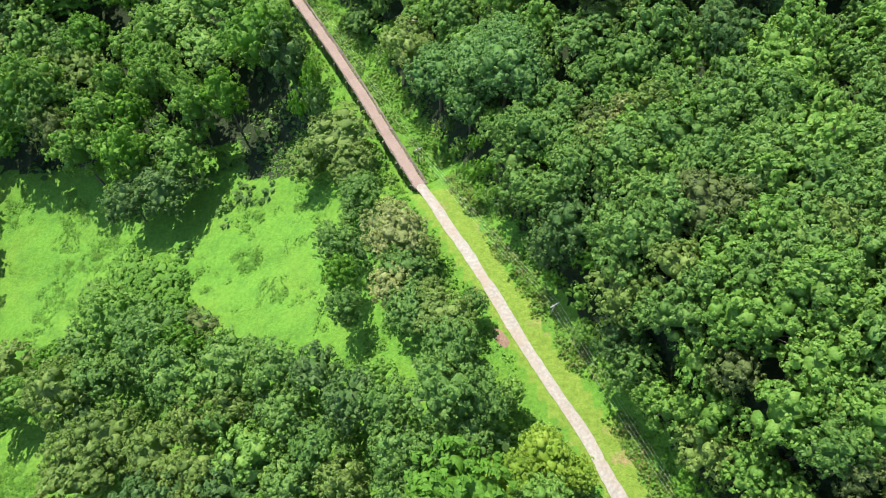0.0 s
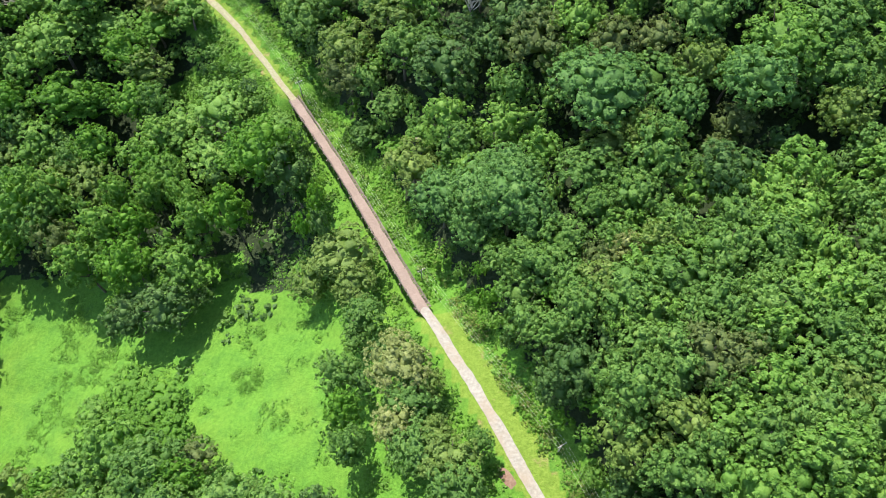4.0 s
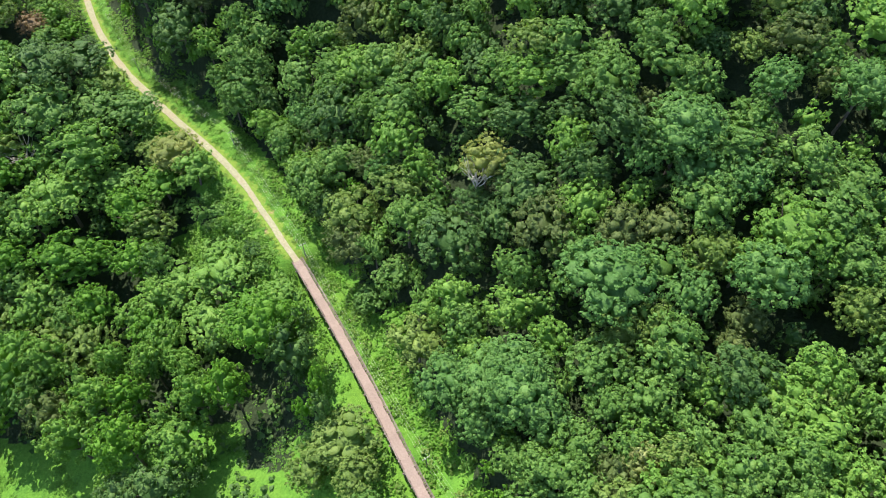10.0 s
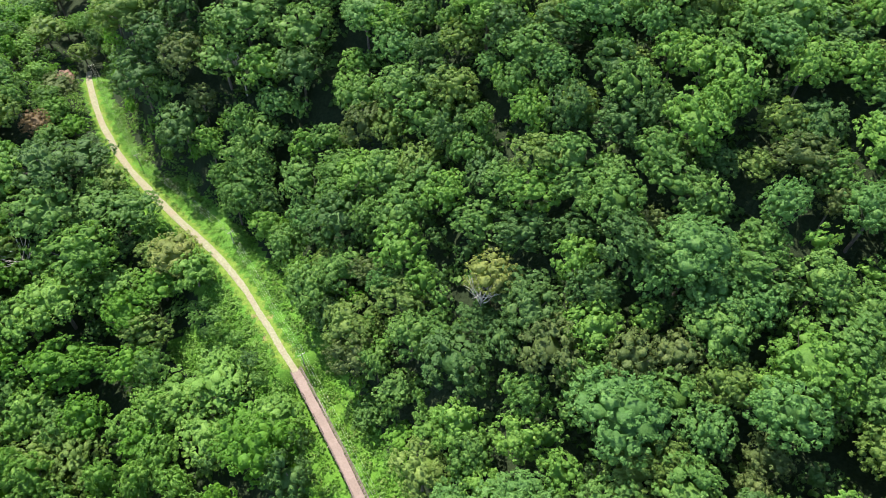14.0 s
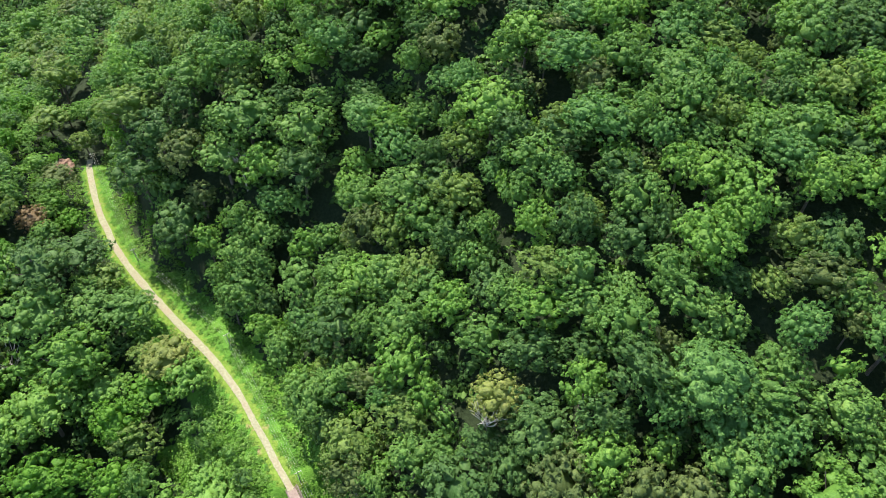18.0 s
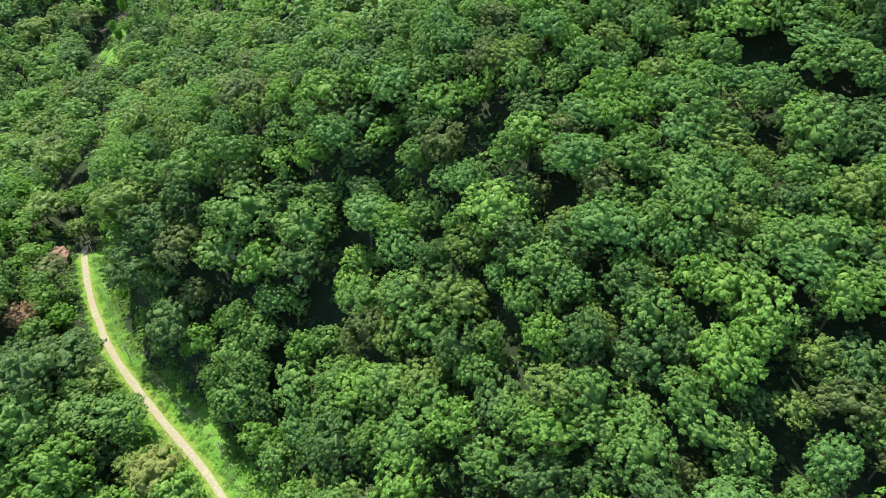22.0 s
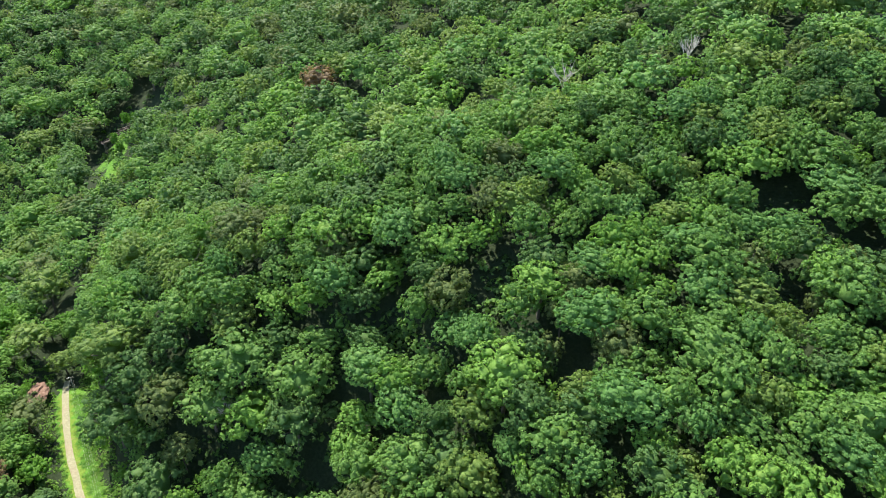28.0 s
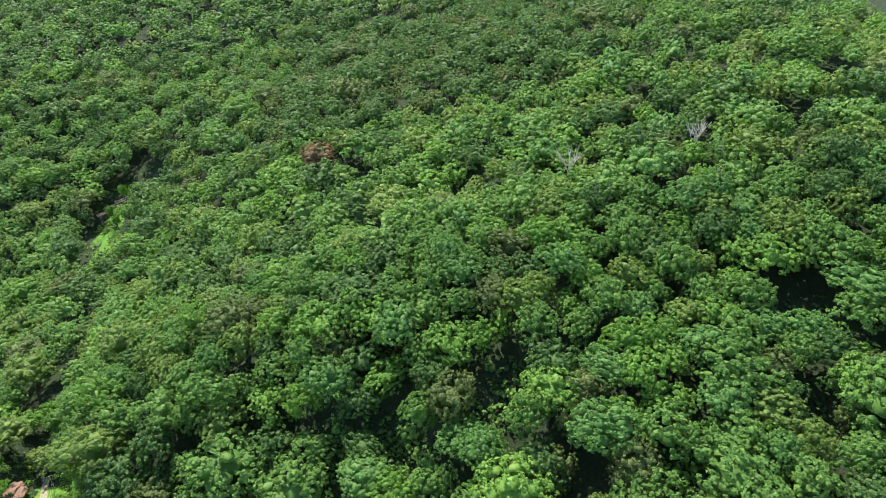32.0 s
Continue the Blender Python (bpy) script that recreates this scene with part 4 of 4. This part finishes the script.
mound("earth_bank", 11.6, 39.0, 1.2, 2.6, 0.35, 0.5, EARTH, "bare red earth bank beside the gravel trail", "earth bank")
mound("earth_bank", -211, 468.0, 2.2, 9.0, 0.8, 0.35, GRAVEL, "pale bare strip of gravel in a far forest gap", "earth bank")
mound("earth_bank", -157.5, 279.0, 4.0, 7.5, 2.4, 0.2, EARTH, "dark red earth bank in the shade of trees", "earth bank")
LOG = wood("dead_wood", (0.16, 0.12, 0.085), (0.36, 0.30, 0.23))
for x, y, a, ln in ((-7, 126.5, 0.05, 6.0), (-5, 124.6, 0.0, 6.5)):
    v, q = tube([(-ln / 2, 0, 0), (0, 0.1, 0.05), (ln / 2, 0, 0)], [0.3, 0.27, 0.2], 8)
    ob = new("fallen_log", mesh_of("fallen_log", v, quads=q, mats=[LOG], smooth=True))
    ob.matrix_basis = Matrix.LocRotScale((x, y, float(ground(x, y)[0]) + 0.5), Euler((0, 0, a)), None)
    tagged(ob, "brown fallen log lying among creepers", "log", "fallen logs")
BARE = wood("bare_branch", (0.30, 0.26, 0.21), (0.52, 0.47, 0.40))


def dead_tree(x, y, h, spread, seed):
    rng2 = np.random.default_rng(seed)
    root = new("dead_tree")
    v, q = tube([(0, 0, -2), (0.1, 0, h * 0.5), (0.3, 0.2, h * 0.8)], [0.3, 0.22, 0.12], 7)
    part("trunk", mesh_of("trunk", v, quads=q, mats=[BARE], smooth=True), root)
    for k in range(11):
        a = 6.283 * k / 11 + rng2.uniform(-0.3, 0.3)
        s = np.array([0.15, 0.1, h * rng2.uniform(0.55, 0.8)])
        e = np.array([math.cos(a) * spread * rng2.uniform(0.6, 1), math.sin(a) * spread * rng2.uniform(0.6, 1), h * rng2.uniform(0.92, 1.08)])
        v, q = tube([s, s * 0.5 + e * 0.5 + rng2.normal(0, 0.4, 3), e], [0.14, 0.10, 0.05], 5)
        for _ in range(3):
            f = e + (e - s) * 0.2 + rng2.normal(0, spread * 0.22, 3)
            v2, q2 = tube([s * 0.4 + e * 0.6, (s * 0.4 + e * 0.6) * 0.4 + f * 0.6, f], [0.08, 0.06, 0.035], 4)
            q = np.vstack([q, q2 + len(v)])
            v = np.vstack([v, v2])
        part("branch", mesh_of("branch", v, quads=q, mats=[BARE], smooth=True), root)
    root.location = (x, y, float(ground(x, y)[0]))
    return tagged(root, "bare dead tree with pale grey branches", "dead tree")


dead_tree(40, 353, 18.5, 5.5, 1)
dead_tree(-134, 184, 14, 5, 2)
dead_tree(6, 147, 16, 3.5, 3)
dead_tree(86, 354, 18, 3.5, 4)
dead_tree(-71, 243, 15, 3.0, 5)

# ------------------------------------------------------------------ low creepers and weeds in the open
def weeds(name, places, kinds, label, seed, size=(0.5, 1.5), leaf=0.55, per=11, low=0.8):
    rng2 = np.random.default_rng(seed)
    proto = [crown_arrays(np.random.default_rng(seed + k), 1.0, 0.6, 6, per // 2, leaf, low=0.1, lumps=4, core=0) for k in range(8)]
    z = ground(places[:, 0], places[:, 1])
    V, Q, M, n0 = [], [], [], 0
    for (x, y), g, kind in zip(places, z, kinds):
        v, q, t = proto[rng2.integers(8)]
        s, a = rng2.uniform(*size), rng2.uniform(0, 6.28)
        c, sn = math.cos(a) * s, math.sin(a) * s
        V.append(np.stack([v[:, 0] * c - v[:, 1] * sn + x, v[:, 0] * sn + v[:, 1] * c + y, v[:, 2] * s * low + g], -1))
        Q.append(q + n0), M.append(np.full(len(q), LEAF_ORDER.index(kind)))
        n0 += len(v)
    ob = new(name, mesh_of(name, np.concatenate(V), np.concatenate(Q), (), [LEAF[k] for k in LEAF_ORDER], np.concatenate(M)))
    return tagged(ob, label, "weeds", kind="stuff")


rng = np.random.default_rng(11)
wp = np.stack([rng.uniform(-180, 80, 60000), rng.uniform(0, 300, 60000)], -1)
wd, wy = trail_side(wp[:, 0], wp[:, 1])
lawn = np.zeros(len(wp), bool)
for poly in CLEARINGS:
    lawn |= inside(wp[:, 0], wp[:, 1], poly)
clumpy = np.array([noise.noise((x * 0.09, y * 0.09, 1)) + 0.6 * noise.noise((x * 0.3, y * 0.3, 4)) for x, y in wp])
field = wp[lawn & (np.abs(wd) > 5) & (clumpy > 0.12)]
weeds("creepers", field, rng.choice(["vine", "bright"], len(field), p=[0.9, 0.1]), "bright green creepers covering the clearing", 21, (0.4, 1.2), 0.36, 20, 0.34)
mounds = wp[inside(wp[:, 0], wp[:, 1], CLEARINGS[2]) & (np.abs(wd) > 4.5)][::2]
weeds("creeper_mounds", mounds, rng.choice(["vine", "bright"], len(mounds), p=[0.4, 0.6]), "lumpy bright green creepers beside the trail", 24, (0.9, 2.3), 0.34, 32, 0.65)
edge = wp[(((wd > 5.5) & (wd < 14)) | ((wd < -4.5) & (wd > -11)) | ((np.abs(wd) > 2.6) & (np.abs(wd) < 9) & (wy > BRIDGE[0]) & (wy < BRIDGE[1]))) & (clumpy > -0.25)]
weeds("trailside_weeds", edge, rng.choice(["vine", "bright", "green", "olive"], len(edge), p=[0.45, 0.3, 0.15, 0.1]), "tangled weeds and creepers beside the trail", 22, (0.5, 1.35))
verge = wp[(((wd > 2.3) & (wd < 8)) | ((wd < -2.2) & (wd > -5))) & (wy > BRIDGE[1] + 3) & (wy < 283)]
weeds("verge_weeds", verge, rng.choice(["vine", "bright", "green", "olive"], len(verge), p=[0.40, 0.34, 0.14, 0.12]), "low lumpy weeds on the verge of the trail", 27, (0.35, 0.85), 0.42, 14, 0.6)
reed = wp[(wd > 5.2) & (wd < 9.0) & (wy < 82) & (clumpy > -0.15)]
weeds("dry_reeds", reed, rng.choice(["gold", "pale", "olive"], len(reed), p=[0.4, 0.2, 0.4]), "tall yellowish grass and reeds along the mown verge", 25, (0.4, 0.95), 0.42, 14, 1.3)
gap_p = [np.stack([rng.uniform(x - r - 3, x + r + 3, int(3 + 0.16 * (r + 3) ** 2)), rng.uniform(y - r - 3, y + r + 3, int(3 + 0.16 * (r + 3) ** 2))], -1) for x, y, r in GAPS]
far_hole = np.stack([rng.uniform(-250, -170, 1500), rng.uniform(420, 560, 1500)], -1)
gap_p.append(far_hole[inside(far_hole[:, 0], far_hole[:, 1], CLEARINGS[4]) | inside(far_hole[:, 0], far_hole[:, 1], CLEARINGS[5])])
under = np.concatenate([wp[(~lawn) & ((wd < -11) | (wd > 14)) & (clumpy > 0.25)][:1300]] + gap_p)
ud, _ = trail_side(under[:, 0], under[:, 1])
under = under[(np.abs(ud) > 7) | (under[:, 1] > 308)]
weeds("undergrowth", under, rng.choice(["dark", "green", "bright"], len(under), p=[0.5, 0.4, 0.10]), "dark undergrowth below the trees", 23, (1.2, 2.8), 0.65, 10)
